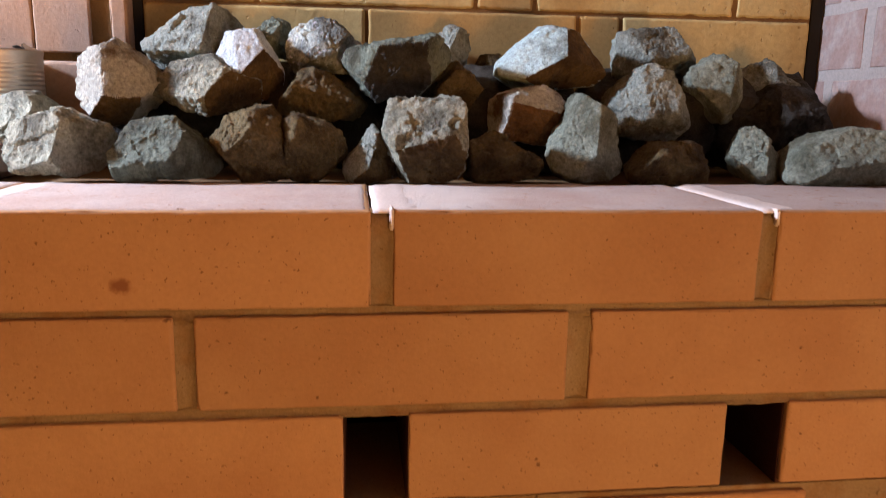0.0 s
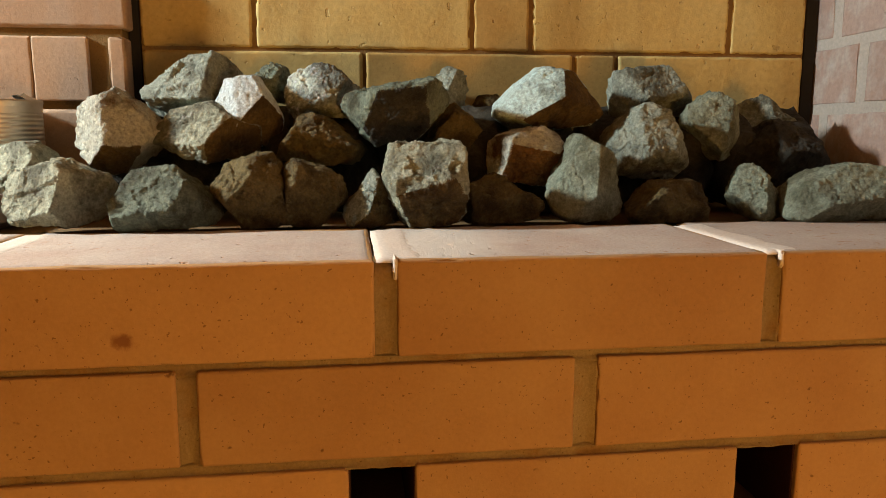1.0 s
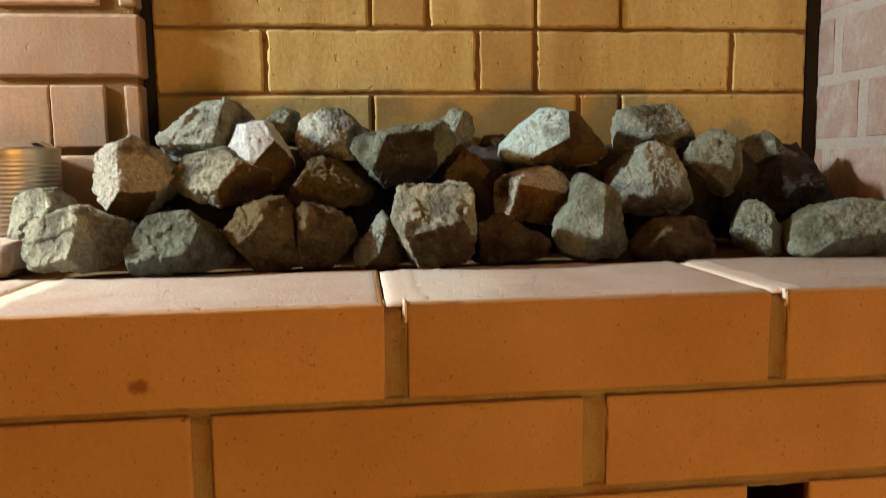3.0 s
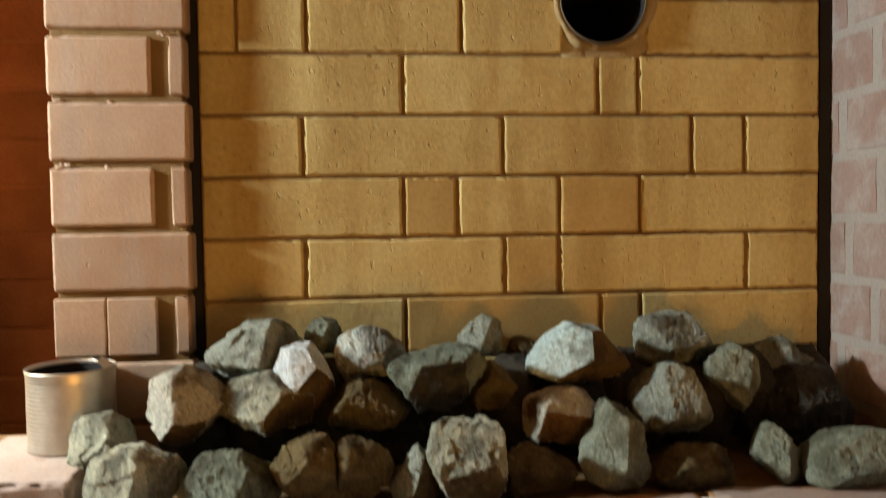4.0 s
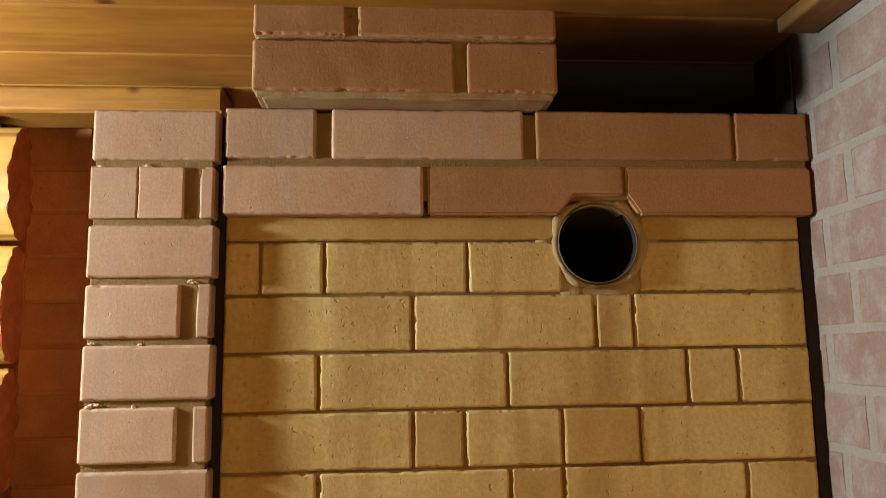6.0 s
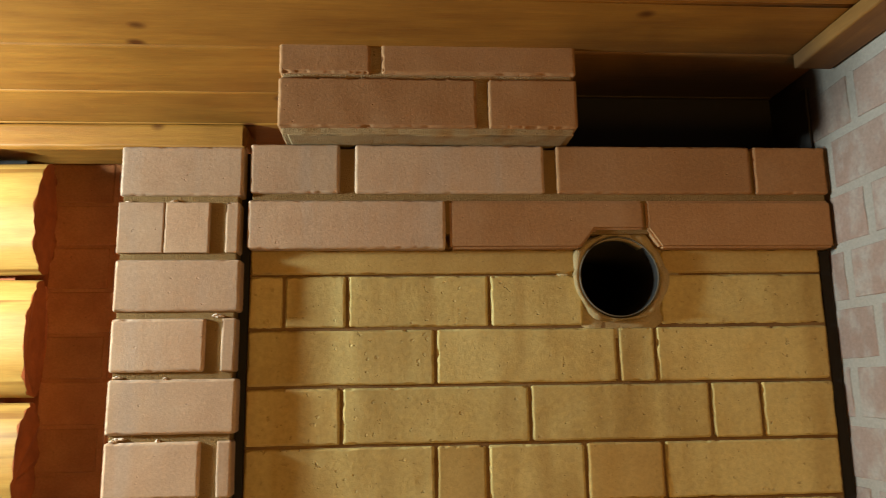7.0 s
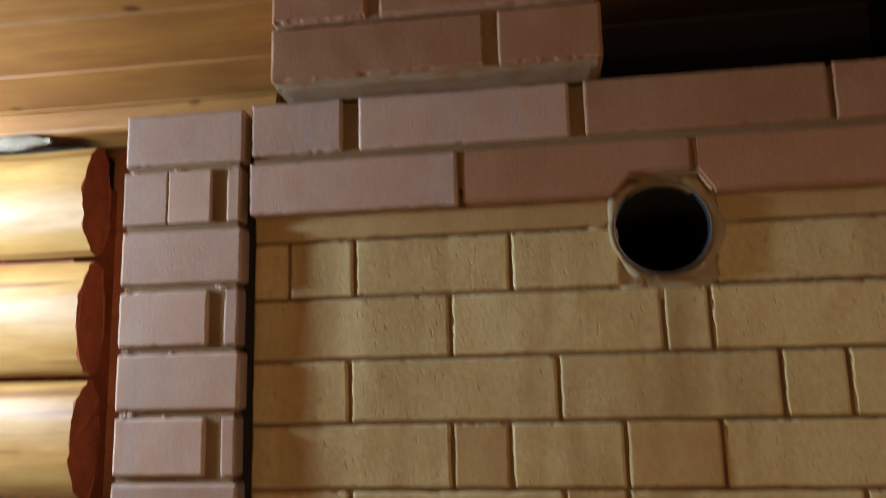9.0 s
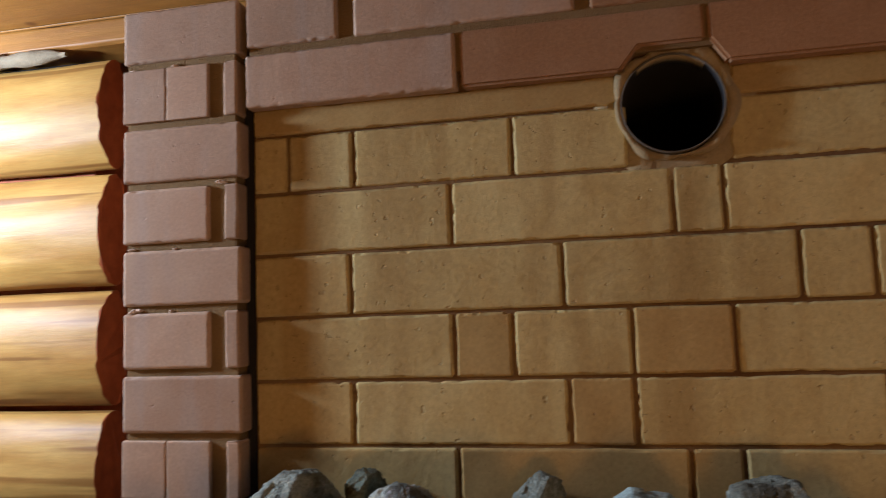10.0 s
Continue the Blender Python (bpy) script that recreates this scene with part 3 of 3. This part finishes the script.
# side pillar of dusty red brick
YP = 0.866
pillar = slab("pillar_core", -0.362, -0.2225, YP + 0.0042, 1.10, 1.0, 1.838, OLIVE_MORTAR, stove, "sandy clay mortar")
PZ = 1.842
for k in range(10):
    z1 = PZ - 0.0718 * k
    z0 = z1 - 0.0635
    if k % 2 == 0:
        brick(-0.366, -0.2165, YP, YP + 0.2, z0, z1, PINK, pillar, 0.0032, (44, 1, 20), 0.9, "brick", 100 + k)
    else:
        if k in (1, 7):
            brick(-0.366, -0.3105, YP, YP + 0.2, z0, z1, PINK, pillar, 0.0013, (20, 1, 20), 0.5, "brick", 100 + k)
            brick(-0.3095, -0.2555, YP, YP + 0.2, z0, z1, PINK, pillar, 0.0013, (20, 1, 20), 0.5, "brick", 120 + k)
        else:
            brick(-0.366, -0.2555, YP, YP + 0.2, z0, z1, PINK, pillar, 0.0032, (36, 1, 20), 0.9, "brick", 100 + k)
        brick(-0.2365, -0.2195, YP, YP + 0.2, z0, z1, PINK, pillar, 0.002, (2, 1, 5), 1.3, "brick", 140 + k)

# crumbs of pale mortar left on the joints
for i in range(12):
    rnd = random.Random(900 + i)
    bm = bmesh.new()
    bmesh.ops.create_icosphere(bm, subdivisions=3, radius=1.0)
    w, hgt = rnd.uniform(0.003, 0.006), rnd.uniform(0.0012, 0.0022)
    cx = rnd.choice((-0.358, -0.35, -0.30, -0.24, -0.355)) + rnd.uniform(-0.006, 0.006)
    cz = PZ - 0.0718 * rnd.randint(1, 8) + rnd.uniform(0.0, 0.004)
    for v in bm.verts:
        k = 1 + 0.5 * noise.noise(v.co * 2.2 + Vector((i * 3.0, 0, 0)))
        v.co = Vector((cx + v.co.x * w * k, YP + 0.005 + v.co.y * 0.004 * k, cz + v.co.z * hgt * k))
    part("mortar_crumb", bm, PALE_MORTAR, pillar)

# header courses above the fire bricks
YH = 0.868
header = slab("header_core", -0.206, 0.538, YH + 0.0045, 1.08, 1.7305, 1.842, OLIVE_MORTAR, stove, "brown mortar")
for a, b in ((-0.209, -0.0975), (-0.0785, 0.164), (0.180, 0.4385), (0.4425, 0.542)):
    brick(a, b, YH, YH + 0.21, 1.7825, 1.8465, PINK if a < -0.05 else SHADED_RED, header, 0.0032, (70, 1, 20), 0.8, "brick", int(200 + a * 100))
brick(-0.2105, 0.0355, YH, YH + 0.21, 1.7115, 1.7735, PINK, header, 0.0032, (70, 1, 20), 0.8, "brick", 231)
prism("brick", [(0.041, 1.7115), (0.207, 1.7115), (0.226, 1.7355), (0.291, 1.7355), (0.291, 1.7735), (0.041, 1.7735)], YH, YH + 0.21, SHADED_RED, header)
prism("brick", [(0.312, 1.7115), (0.5415, 1.7115), (0.5415, 1.7735), (0.2945, 1.7735), (0.2945, 1.737)], YH, YH + 0.21, SHADED_RED, header)

# chimney neck rising through the ceiling
YN = 0.829
neck = slab("neck_core", -0.166, 0.196, YN + 0.005, 1.09, 1.8485, 2.08, MORTAR, stove, "pale mortar")
for a, b, z0, z1 in ((-0.171, 0.0745, 1.856, 1.9205), (0.0885, 0.2015, 1.856, 1.9205), (-0.1705, -0.0575, 1.926, 1.9895), (-0.0445, 0.2015, 1.926, 1.9895)):
    brick(a, b, YN, YN + 0.26, z0, z1, SHADED_RED, neck, 0.0032, (60, 8, 18), 1.5, "brick", int(300 + a * 100 + z0 * 10))
brick(-0.160, 0.190, YN + 0.006, YN + 0.26, 1.8475, 1.8555, MORTAR, neck, 0.002, (20, 6, 1), 3.0, "mortar_bed", 3)


def ring(name, r0, r1, y0, y1, cx, cz, mat, parent, n=48, rough=0.0, label="", top=1.0):
    verts, faces = [], []
    for i in range(n):
        a = 2 * math.pi * i / n
        w = 1 + rough * noise.noise(Vector((math.cos(a) * 1.6, math.sin(a) * 1.6, 4.0)))
        w *= 1 + (top - 1) * max(0.0, min(1.0, (math.sin(a) - 0.2) * 3))
        w2 = rough * 0.03 * noise.noise(Vector((math.cos(a) * 5, math.sin(a) * 5, 1.0)))
        for rr, y in ((r0, y0), (r1 * w, y0 + w2), (r1 * w * 1.03, y1), (r0, y1)):
            verts.append((cx + rr * math.cos(a), y, cz + rr * math.sin(a)))
    for i in range(n):
        j = (i + 1) % n
        for k in range(4):
            l = (k + 1) % 4
            faces.append((i * 4 + k, i * 4 + l, j * 4 + l, j * 4 + k))
    me = mesh_from(name, verts, faces)
    bm = bmesh.new()
    bm.from_mesh(me)
    bmesh.ops.recalc_face_normals(bm, faces=bm.faces)
    bm.to_mesh(me)
    bm.free()
    return add_mesh(name, me, mat, parent, None, label)


# flue opening
HX, HZ = 0.257, 1.676
ring("flue_collar", 0.0515, 0.0585, 0.878, 0.9, HX, HZ - 0.002, COLLAR, stove, 90, 0.2, "rough mortar collar", 1.13)
ring("flue_bedding", 0.0515, 0.079, 0.8868, 0.9, HX, HZ, COLLAR, stove, 60, 0.05, "rough mortar bedding")
pipe = ring("flue_pipe", 0.0502, 0.0515, 0.8755, 1.07, HX, HZ, STEEL, stove, 64, 0.0, "sooty sheet steel flue pipe")
bm = bmesh.new()
bmesh.ops.create_cone(bm, cap_ends=True, segments=64, radius1=0.05, radius2=0.05, depth=0.2)
bmesh.ops.delete(bm, geom=[f for f in bm.faces if f.normal.z > 0.9], context="FACES")
bmesh.ops.rotate(bm, verts=bm.verts, matrix=Matrix.Rotation(radians(90), 3, "X"))
bmesh.ops.translate(bm, verts=bm.verts, vec=(HX, 0.977, HZ))
part("flue_soot", bm, SOOT_SHADE, pipe, "black soot lining")

# black sheets added behind the neck, over the header: the recess's shade as colour
slab("heat_shield", 0.2025, XW - 0.006, 0.988, 0.992, 1.8468, ZC - 0.001, SOOT_SHADE, stove, "black sheet added to keep the recess dark")
slab("heat_shield", XW - 0.0055, XW - 0.0025, 0.895, 0.992, 1.8468, ZC - 0.022, SOOT_SHADE, stove, "black sheet added to keep the recess dark")

# ---- whitewashed brick wall ----
wall_e = slab("wall_east", XW + 0.0008, XW + 0.12, -1.78, 1.45, 0.0, 2.08, LIME_JOINT, None, "whitewashed brick wall with pale flush joints", "structure")
for k in range(-3, 10):
    z0 = 1.2705 + 0.0732 * (k - 0) + 0.005
    shift = (0.806, 0.852, 0.798, 0.866)[k % 4]
    for j in range(-3, 2):
        y1 = shift - 0.007 + 0.262 * j
        y0 = y1 - 0.248
        if y0 > 1.1 or z0 + 0.064 > ZC + 0.03:
            continue
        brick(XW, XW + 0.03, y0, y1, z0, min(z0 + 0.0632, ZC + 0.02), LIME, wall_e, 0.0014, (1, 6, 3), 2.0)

# ---- red wall behind, in the gap beside the logs ----
wall_n = slab("wall_north", -0.72, XW, 1.2625, 1.38, 0.0, 2.08, DEEP, None, "old red brick wall in the gap behind the stove", "structure")
for k in range(-8, 11):
    z0 = 1.481 + 0.0763 * k - 0.0705
    for j in range(3):
        a = -0.66 + 0.27 * j - (0.0 if k % 2 else 0.125)
        if z0 < ZC:
            brick(a, a + 0.262, 1.26, 1.29, z0, min(z0 + 0.0705, ZC + 0.01), DEEP, wall_n, 0.002, (4, 1, 2), 1.0)


# ---- stones ----
COUNT = [0]
ROUGH = {"green": 1.0, "leaf": 0.9, "speck": 1.4, "rust": 0.95, "brown": 0.9, "pale": 1.1, "cream": 0.9, "grey": 1.0, "blue": 0.6, "white": 0.6, "dark": 1.1}


def stone(x, y, z, rx, ry, rz, faces, look_of, label, level=6, shaded=(), shaded_of="shaded_face"):
    """A broken stone: an egg of the given half sizes, cut by flat faces and chipped.
    faces: angle in the upright plane, lean towards the ledge, how deep the cut lies (1 touches the egg).
    shaded: the faces, by their place in the list, whose shade is put in as colour."""
    COUNT[0] += 1
    rnd = random.Random(COUNT[0] * 17)
    bm = bmesh.new()
    bmesh.ops.create_icosphere(bm, subdivisions=level, radius=1.0)
    ways = np.array([v.co[:] for v in bm.verts])
    rad = np.array((rx, ry, rz))
    cuts = []
    for a, lean, d in faces:
        a, lean = radians(a), radians(lean)
        cuts.append((math.cos(a) * math.cos(lean), -math.sin(lean), math.sin(a) * math.cos(lean), d))
    for i in range(14):
        n = Vector((rnd.gauss(0, 1), rnd.gauss(0, 1), rnd.gauss(0, 1))).normalized()
        cuts.append((n.x, n.y, n.z, rnd.uniform(0.95, 1.12)))
    cuts.append((rnd.uniform(-0.1, 0.1), 0.1, -1, 0.8))
    cuts = np.array(cuts)
    nrm = cuts[:, :3] / np.linalg.norm(cuts[:, :3], axis=1)[:, None]
    reach = cuts[:, 3] * np.sqrt(((nrm * rad) ** 2).sum(1))
    sharp = 70.0
    q = np.maximum(ways @ nrm.T / reach, 1e-9)
    egg = np.sqrt(((ways / rad) ** 2).sum(1)) / 1.2
    weight = np.concatenate((q, egg[:, None]), axis=1)
    top = weight.max(1)[:, None]
    weight = (weight / top) ** sharp
    inv = top[:, 0] * weight.sum(1) ** (1 / sharp)
    at = ways / inv[:, None]
    round_n = ways / rad ** 2
    out = weight[:, :-1] @ nrm + weight[:, -1:] * round_n / np.linalg.norm(round_n, axis=1)[:, None]
    out /= np.linalg.norm(out, axis=1)[:, None]
    lo, hi = at.min(0), at.max(0)
    at = (2 * (at - lo) / (hi - lo) - 1) * rad
    off = Vector((COUNT[0] * 2.3, COUNT[0] * 1.7, 0))
    rough = ROUGH[look_of] * rnd.uniform(0.9, 1.15)
    for v, p, n in zip(bm.verts, at.tolist(), out.tolist()):
        p, n = Vector(p), Vector(n)
        g = p + off
        w = noise.fractal(g * 38, 0.75, 2.1, 5) * 0.0013
        w += (noise.ridged_multi_fractal(g * 60, 0.8, 2.2, 4, 0.9, 1.8) - 1) * 0.0007
        for size, tilt in ((42.0, 0.20), (105.0, 0.25)):
            bent = g + Vector((noise.noise(g * size), noise.noise(g * size + off), 0)) * (0.25 / size)
            cell = noise.voronoi(bent * size)[1][0]
            face = noise.noise_vector(cell * 3.1 + off)
            w += max(-0.0021, min(0.0021, (bent - cell / size).dot(face) * tilt))
        w += noise.fractal(g * 210, 0.7, 2.1, 3) * 0.0009
        v.co = p + n * (w * rough)
    shaded_face = sorted(shaded)
    rest = [i for i in range(weight.shape[1]) if i not in shaded]
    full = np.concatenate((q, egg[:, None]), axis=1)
    edge = full[:, shaded_face].max(1) / full[:, rest].max(1) if shaded else np.zeros(len(at))
    held = [e > 1 + 0.05 * noise.fractal((Vector(p) + off) * 90, 0.8, 2.1, 4) for e, p in zip(edge.tolist(), at.tolist())] if shaded else []
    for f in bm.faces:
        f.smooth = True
        if shaded and sum(held[v.index] for v in f.verts) > 1:
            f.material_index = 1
    me = bpy.data.meshes.new("sauna_stone")
    bm.to_mesh(me)
    bm.free()
    ob = add_mesh("sauna_stone", me, [ROCKS[look_of], ROCKS[shaded_of]] if shaded else ROCKS[look_of], None, (x, y, z))
    return tagged(ob, label, "stone", "stones heaped on the stove")


stone(-0.232, 0.697, 1.1965, 0.0432, 0.0343, 0.0275, [(148, 52, 0.66), (-8, 32, 0.58), (-100, 40, 0.98), (172, 4, 0.95), (105, 4, 0.9), (65, 8, 0.88), (20, 4, 0.92)], "cream",
      "pale grey rough stone resting on the stove ledge")
stone(-0.282, 0.766, 1.2116, 0.0341, 0.0304, 0.0260, [(138, 50, 0.7), (165, 20, 0.85), (-60, 40, 0.9), (30, 6, 0.85)], "cream",
      "pale greenish grey stone beside the tin can")
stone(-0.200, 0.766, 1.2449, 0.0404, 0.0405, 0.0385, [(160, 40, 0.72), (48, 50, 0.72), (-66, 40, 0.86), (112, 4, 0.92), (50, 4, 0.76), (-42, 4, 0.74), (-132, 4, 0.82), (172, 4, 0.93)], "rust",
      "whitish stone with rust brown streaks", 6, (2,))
stone(-0.146, 0.692, 1.1915, 0.0448, 0.0358, 0.0259, [(110, 52, 0.58), (5, 45, 0.72), (-95, 60, 0.8), (150, 4, 0.85), (38, 4, 0.76), (180, 4, 0.92)], "green",
      "dark greenish grey coarse stone on the ledge")
stone(-0.079, 0.699, 1.1965, 0.0320, 0.0310, 0.0320, [(-80, 66, 0.66), (140, 40, 0.84), (60, 40, 0.88), (5, 4, 0.80), (-140, 8, 0.82), (100, 6, 0.92)], "brown",
      "brown stone with pale rim")
stone(-0.026, 0.702, 1.1935, 0.0270, 0.0290, 0.0290, [(-70, 62, 0.66), (40, 42, 0.80), (178, 4, 0.78), (70, 8, 0.88), (-45, 6, 0.82)], "brown",
      "dark brown smooth faced stone")
stone(-0.139, 0.812, 1.2895, 0.0556, 0.0419, 0.0299, [(126, 48, 0.50), (12, 36, 0.50), (-110, 30, 0.75), (124, 4, 0.70), (42, 4, 0.74), (95, 4, 0.95), (-50, 6, 0.85)], "grey",
      "large grey stone with flat sloping face")
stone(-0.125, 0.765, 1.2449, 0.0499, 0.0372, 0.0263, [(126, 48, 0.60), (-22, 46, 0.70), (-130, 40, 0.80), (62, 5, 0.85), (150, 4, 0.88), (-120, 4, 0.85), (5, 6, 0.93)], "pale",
      "grey stone with one shaded side coloured brown", 6, (1,))
stone(-0.091, 0.777, 1.2640, 0.0337, 0.0330, 0.0337, [(150, 44, 0.66), (95, 56, 0.70), (-25, 40, 0.68), (-115, 30, 0.85), (155, 4, 0.88), (38, 5, 0.80), (95, 4, 0.86), (-125, 4, 0.75)], "white",
      "white quartz like stone with a darker side", 6, (2,))
stone(-0.073, 0.853, 1.2945, 0.0207, 0.0260, 0.0202, [(115, 40, 0.8), (15, 40, 0.75), (-60, 40, 0.8)], "green",
      "small dark green stone at the back of the heap")
stone(-0.021, 0.808, 1.2826, 0.0382, 0.0325, 0.0270, [(140, 42, 0.76), (100, 62, 0.78), (-15, 30, 0.72), (-70, 40, 0.8), (45, 5, 0.9)], "speck",
      "white speckled granite stone")
stone(-0.022, 0.768, 1.2381, 0.0416, 0.0327, 0.0245, [(-100, 60, 0.55), (52, 12, 0.6), (70, 50, 0.66), (150, 5, 0.85), (-30, 20, 0.9)], "brown",
      "brown wedge shaped stone")
stone(0.047, 0.769, 1.2625, 0.0514, 0.0417, 0.0323, [(-86, 68, 0.52), (172, 42, 0.78), (98, 3, 0.74), (96, 20, 0.84), (-50, 4, 0.72), (-135, 4, 0.80), (-10, 40, 0.8)], "green",
      "large flat topped stone, its shaded front coloured dark", 6, (0,), "dark")
stone(0.105, 0.855, 1.290, 0.0253, 0.0260, 0.0223, [(122, 45, 0.6), (0, 45, 0.6), (130, 4, 0.82)], "grey",
      "small grey stone at the back of the heap")
stone(0.108, 0.785, 1.2479, 0.0308, 0.0285, 0.0254, [(-80, 60, 0.62), (48, 6, 0.72), (140, 6, 0.78), (-30, 35, 0.8)], "brown",
      "dark brown stone in the middle of the heap")
stone(0.066, 0.690, 1.2010, 0.0369, 0.0373, 0.0361, [(110, 50, 0.52), (-80, 62, 0.52), (92, 3, 0.92), (0, 4, 0.86), (5, 50, 0.86), (-152, 6, 0.70), (165, 6, 0.9)], "pale",
      "pale blocky stone with a brown front", 6, (1,))
stone(0.024, 0.699, 1.188, 0.0256, 0.0260, 0.0242, [(148, 38, 0.52), (5, 52, 0.52), (138, 4, 0.68), (42, 4, 0.68), (-80, 50, 0.8)], "grey",
      "small pale and brown stone on the ledge", 6, (1, 4))
stone(0.152, 0.863, 1.266, 0.0185, 0.0260, 0.0194, [(-60, 50, 0.8)], "brown",
      "small brown stone at the back")
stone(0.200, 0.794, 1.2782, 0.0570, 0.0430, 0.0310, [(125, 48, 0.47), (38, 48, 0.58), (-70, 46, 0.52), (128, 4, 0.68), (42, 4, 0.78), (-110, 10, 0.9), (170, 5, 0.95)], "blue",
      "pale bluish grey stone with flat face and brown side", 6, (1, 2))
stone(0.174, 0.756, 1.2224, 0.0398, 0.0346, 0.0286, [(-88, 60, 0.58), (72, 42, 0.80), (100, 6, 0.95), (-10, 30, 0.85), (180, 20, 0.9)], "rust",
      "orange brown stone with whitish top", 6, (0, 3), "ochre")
stone(0.139, 0.708, 1.1860, 0.0360, 0.0293, 0.0225, [(-60, 70, 0.6), (100, 50, 0.72), (60, 6, 0.75), (175, 6, 0.9)], "brown",
      "low dark brown stone on the ledge")
stone(0.214, 0.712, 1.2043, 0.0345, 0.0378, 0.0396, [(152, 48, 0.58), (8, 48, 0.62), (62, 5, 0.80), (148, 4, 0.70), (18, 4, 0.88), (-80, 60, 0.85), (100, 5, 0.95)], "leaf",
      "upright grey stone leaning on the heap")
stone(0.290, 0.759, 1.2361, 0.0426, 0.0405, 0.0368, [(158, 38, 0.62), (88, 62, 0.62), (-82, 42, 0.62), (140, 4, 0.82), (28, 5, 0.82), (0, 45, 0.8)], "grey",
      "bluish grey split stone")
stone(0.320, 0.824, 1.2842, 0.0447, 0.0369, 0.0294, [(92, 50, 0.58), (175, 40, 0.72), (-78, 40, 0.58), (95, 4, 0.86), (38, 4, 0.76), (20, 45, 0.85)], "grey",
      "pale grey stone on top of the heap")
stone(0.366, 0.775, 1.2508, 0.0321, 0.0345, 0.0353, [(118, 52, 0.62), (0, 42, 0.66), (108, 4, 0.84), (-135, 4, 0.66), (-40, 30, 0.75), (60, 5, 0.85)], "leaf",
      "grey green stone standing on edge")
stone(0.286, 0.700, 1.1828, 0.0376, 0.0271, 0.0192, [(-88, 58, 0.6), (60, 50, 0.7), (130, 5, 0.7), (5, 6, 0.92), (95, 6, 0.9)], "brown",
      "low brown stone lying on the ledge")
stone(0.447, 0.826, 1.2567, 0.0400, 0.0333, 0.0266, [(140, 38, 0.55), (60, 48, 0.68), (55, 4, 0.72), (-90, 50, 0.8)], "grey",
      "dark stone with a white streak")
stone(0.440, 0.786, 1.2185, 0.0523, 0.0465, 0.0396, [(80, 35, 0.78), (-70, 62, 0.6), (160, 40, 0.75), (130, 4, 0.88), (45, 4, 0.92), (10, 45, 0.8)], "dark",
      "large stone beside the whitewashed wall, coloured dark for its shade")
stone(0.381, 0.712, 1.1905, 0.0280, 0.0279, 0.0272, [(128, 50, 0.6), (20, 48, 0.52), (45, 4, 0.56), (-140, 6, 0.82), (150, 4, 0.95)], "leaf",
      "small grey green stone on the ledge")
stone(0.454, 0.692, 1.1905, 0.0614, 0.0411, 0.0257, [(102, 55, 0.58), (-85, 56, 0.60), (155, 5, 0.84), (112, 4, 0.9), (150, 45, 0.75)], "leaf",
      "large flat grey green stone on the ledge")
# added stones deeper in the heap, coloured dark for the shade of its gaps
for i in range(11):
    xx = -0.2 + 0.068 * i
    stone(xx, 0.818 + 0.004 * math.sin(i * 2.1), ZL + 0.053, 0.044, 0.045, 0.054, [(90, 20, 0.7), (40, 20, 0.7)], "dark",
          "buried stone coloured dark for the shaded gaps of the heap", 4)


# ---- tin can ----
def lathe(name, profile, at, mat, parent, n=64, label=""):
    verts, faces = [], []
    for r, z in profile:
        for i in range(n):
            a = 2 * math.pi * i / n
            verts.append((at[0] + r * math.cos(a), at[1] + r * math.sin(a), at[2] + z))
    for k in range(len(profile) - 1):
        for i in range(n):
            j = (i + 1) % n
            faces.append((k * n + i, k * n + j, (k + 1) * n + j, (k + 1) * n + i))
    return add_mesh(name, mesh_from(name, verts, faces), mat, parent, None, label)


CAN = (-0.331, 0.8205, 1.1925)
can = empty("tin_can", CAN, "open ribbed tin can standing on the ledge", "can")
R, HC = 0.0425, 0.082
prof = [(R * 0.2, 0.003), (R - 0.002, 0.003), (R, 0.0), (R + 0.0008, 0.002), (R, 0.005)]
for i in range(130):
    z = 0.006 + (HC - 0.012) * i / 129
    rib = 0.00045 * (0.5 + 0.5 * math.sin(z * 2 * math.pi / 0.0043)) if 0.008 < z < HC - 0.012 else 0.0
    prof.append((R - rib, z))
prof += [(R + 0.001, HC - 0.002), (R + 0.0006, HC), (R - 0.0008, HC - 0.001), (R - 0.001, HC - 0.004)]
body = lathe("body", [(r, z) for r, z in prof], (0, 0, 0), TIN, can)
# inside of the can coloured black throughout
lathe("inside", [(R - 0.0011, HC - 0.004), (R - 0.0012, 0.007), (0.001, 0.006)], (0, 0, 0), SOOT_SHADE, can, 64, "black inside of the can")
verts, faces = [], []
for i in range(9):
    a = radians(-20 + 12 * i)
    for j in range(4):
        rr, lift = R - 0.002 - 0.004 * j, 0.0022 * j + 0.0012 * math.sin(i * 2.4 + j)
        verts += [(rr * math.cos(a), rr * math.sin(a), HC - 0.001 + lift), (rr * math.cos(a), rr * math.sin(a), HC - 0.0018 + lift)]
for i in range(8):
    for j in range(3):
        for k in (0, 1):
            q = (i * 8 + j * 2 + k, (i + 1) * 8 + j * 2 + k, (i + 1) * 8 + (j + 1) * 2 + k, i * 8 + (j + 1) * 2 + k)
            faces.append(q if k else q[::-1])
add_mesh("lid", mesh_from("lid", verts, faces), TIN, can, None, "bent remains of the cut tin lid")

brick(-0.42, -0.288, 0.705, 0.864, ZL - 0.002, 1.192, SKIM, stove, 0.006, (24, 24, 5), 3.0, "ledge_pad", 5)
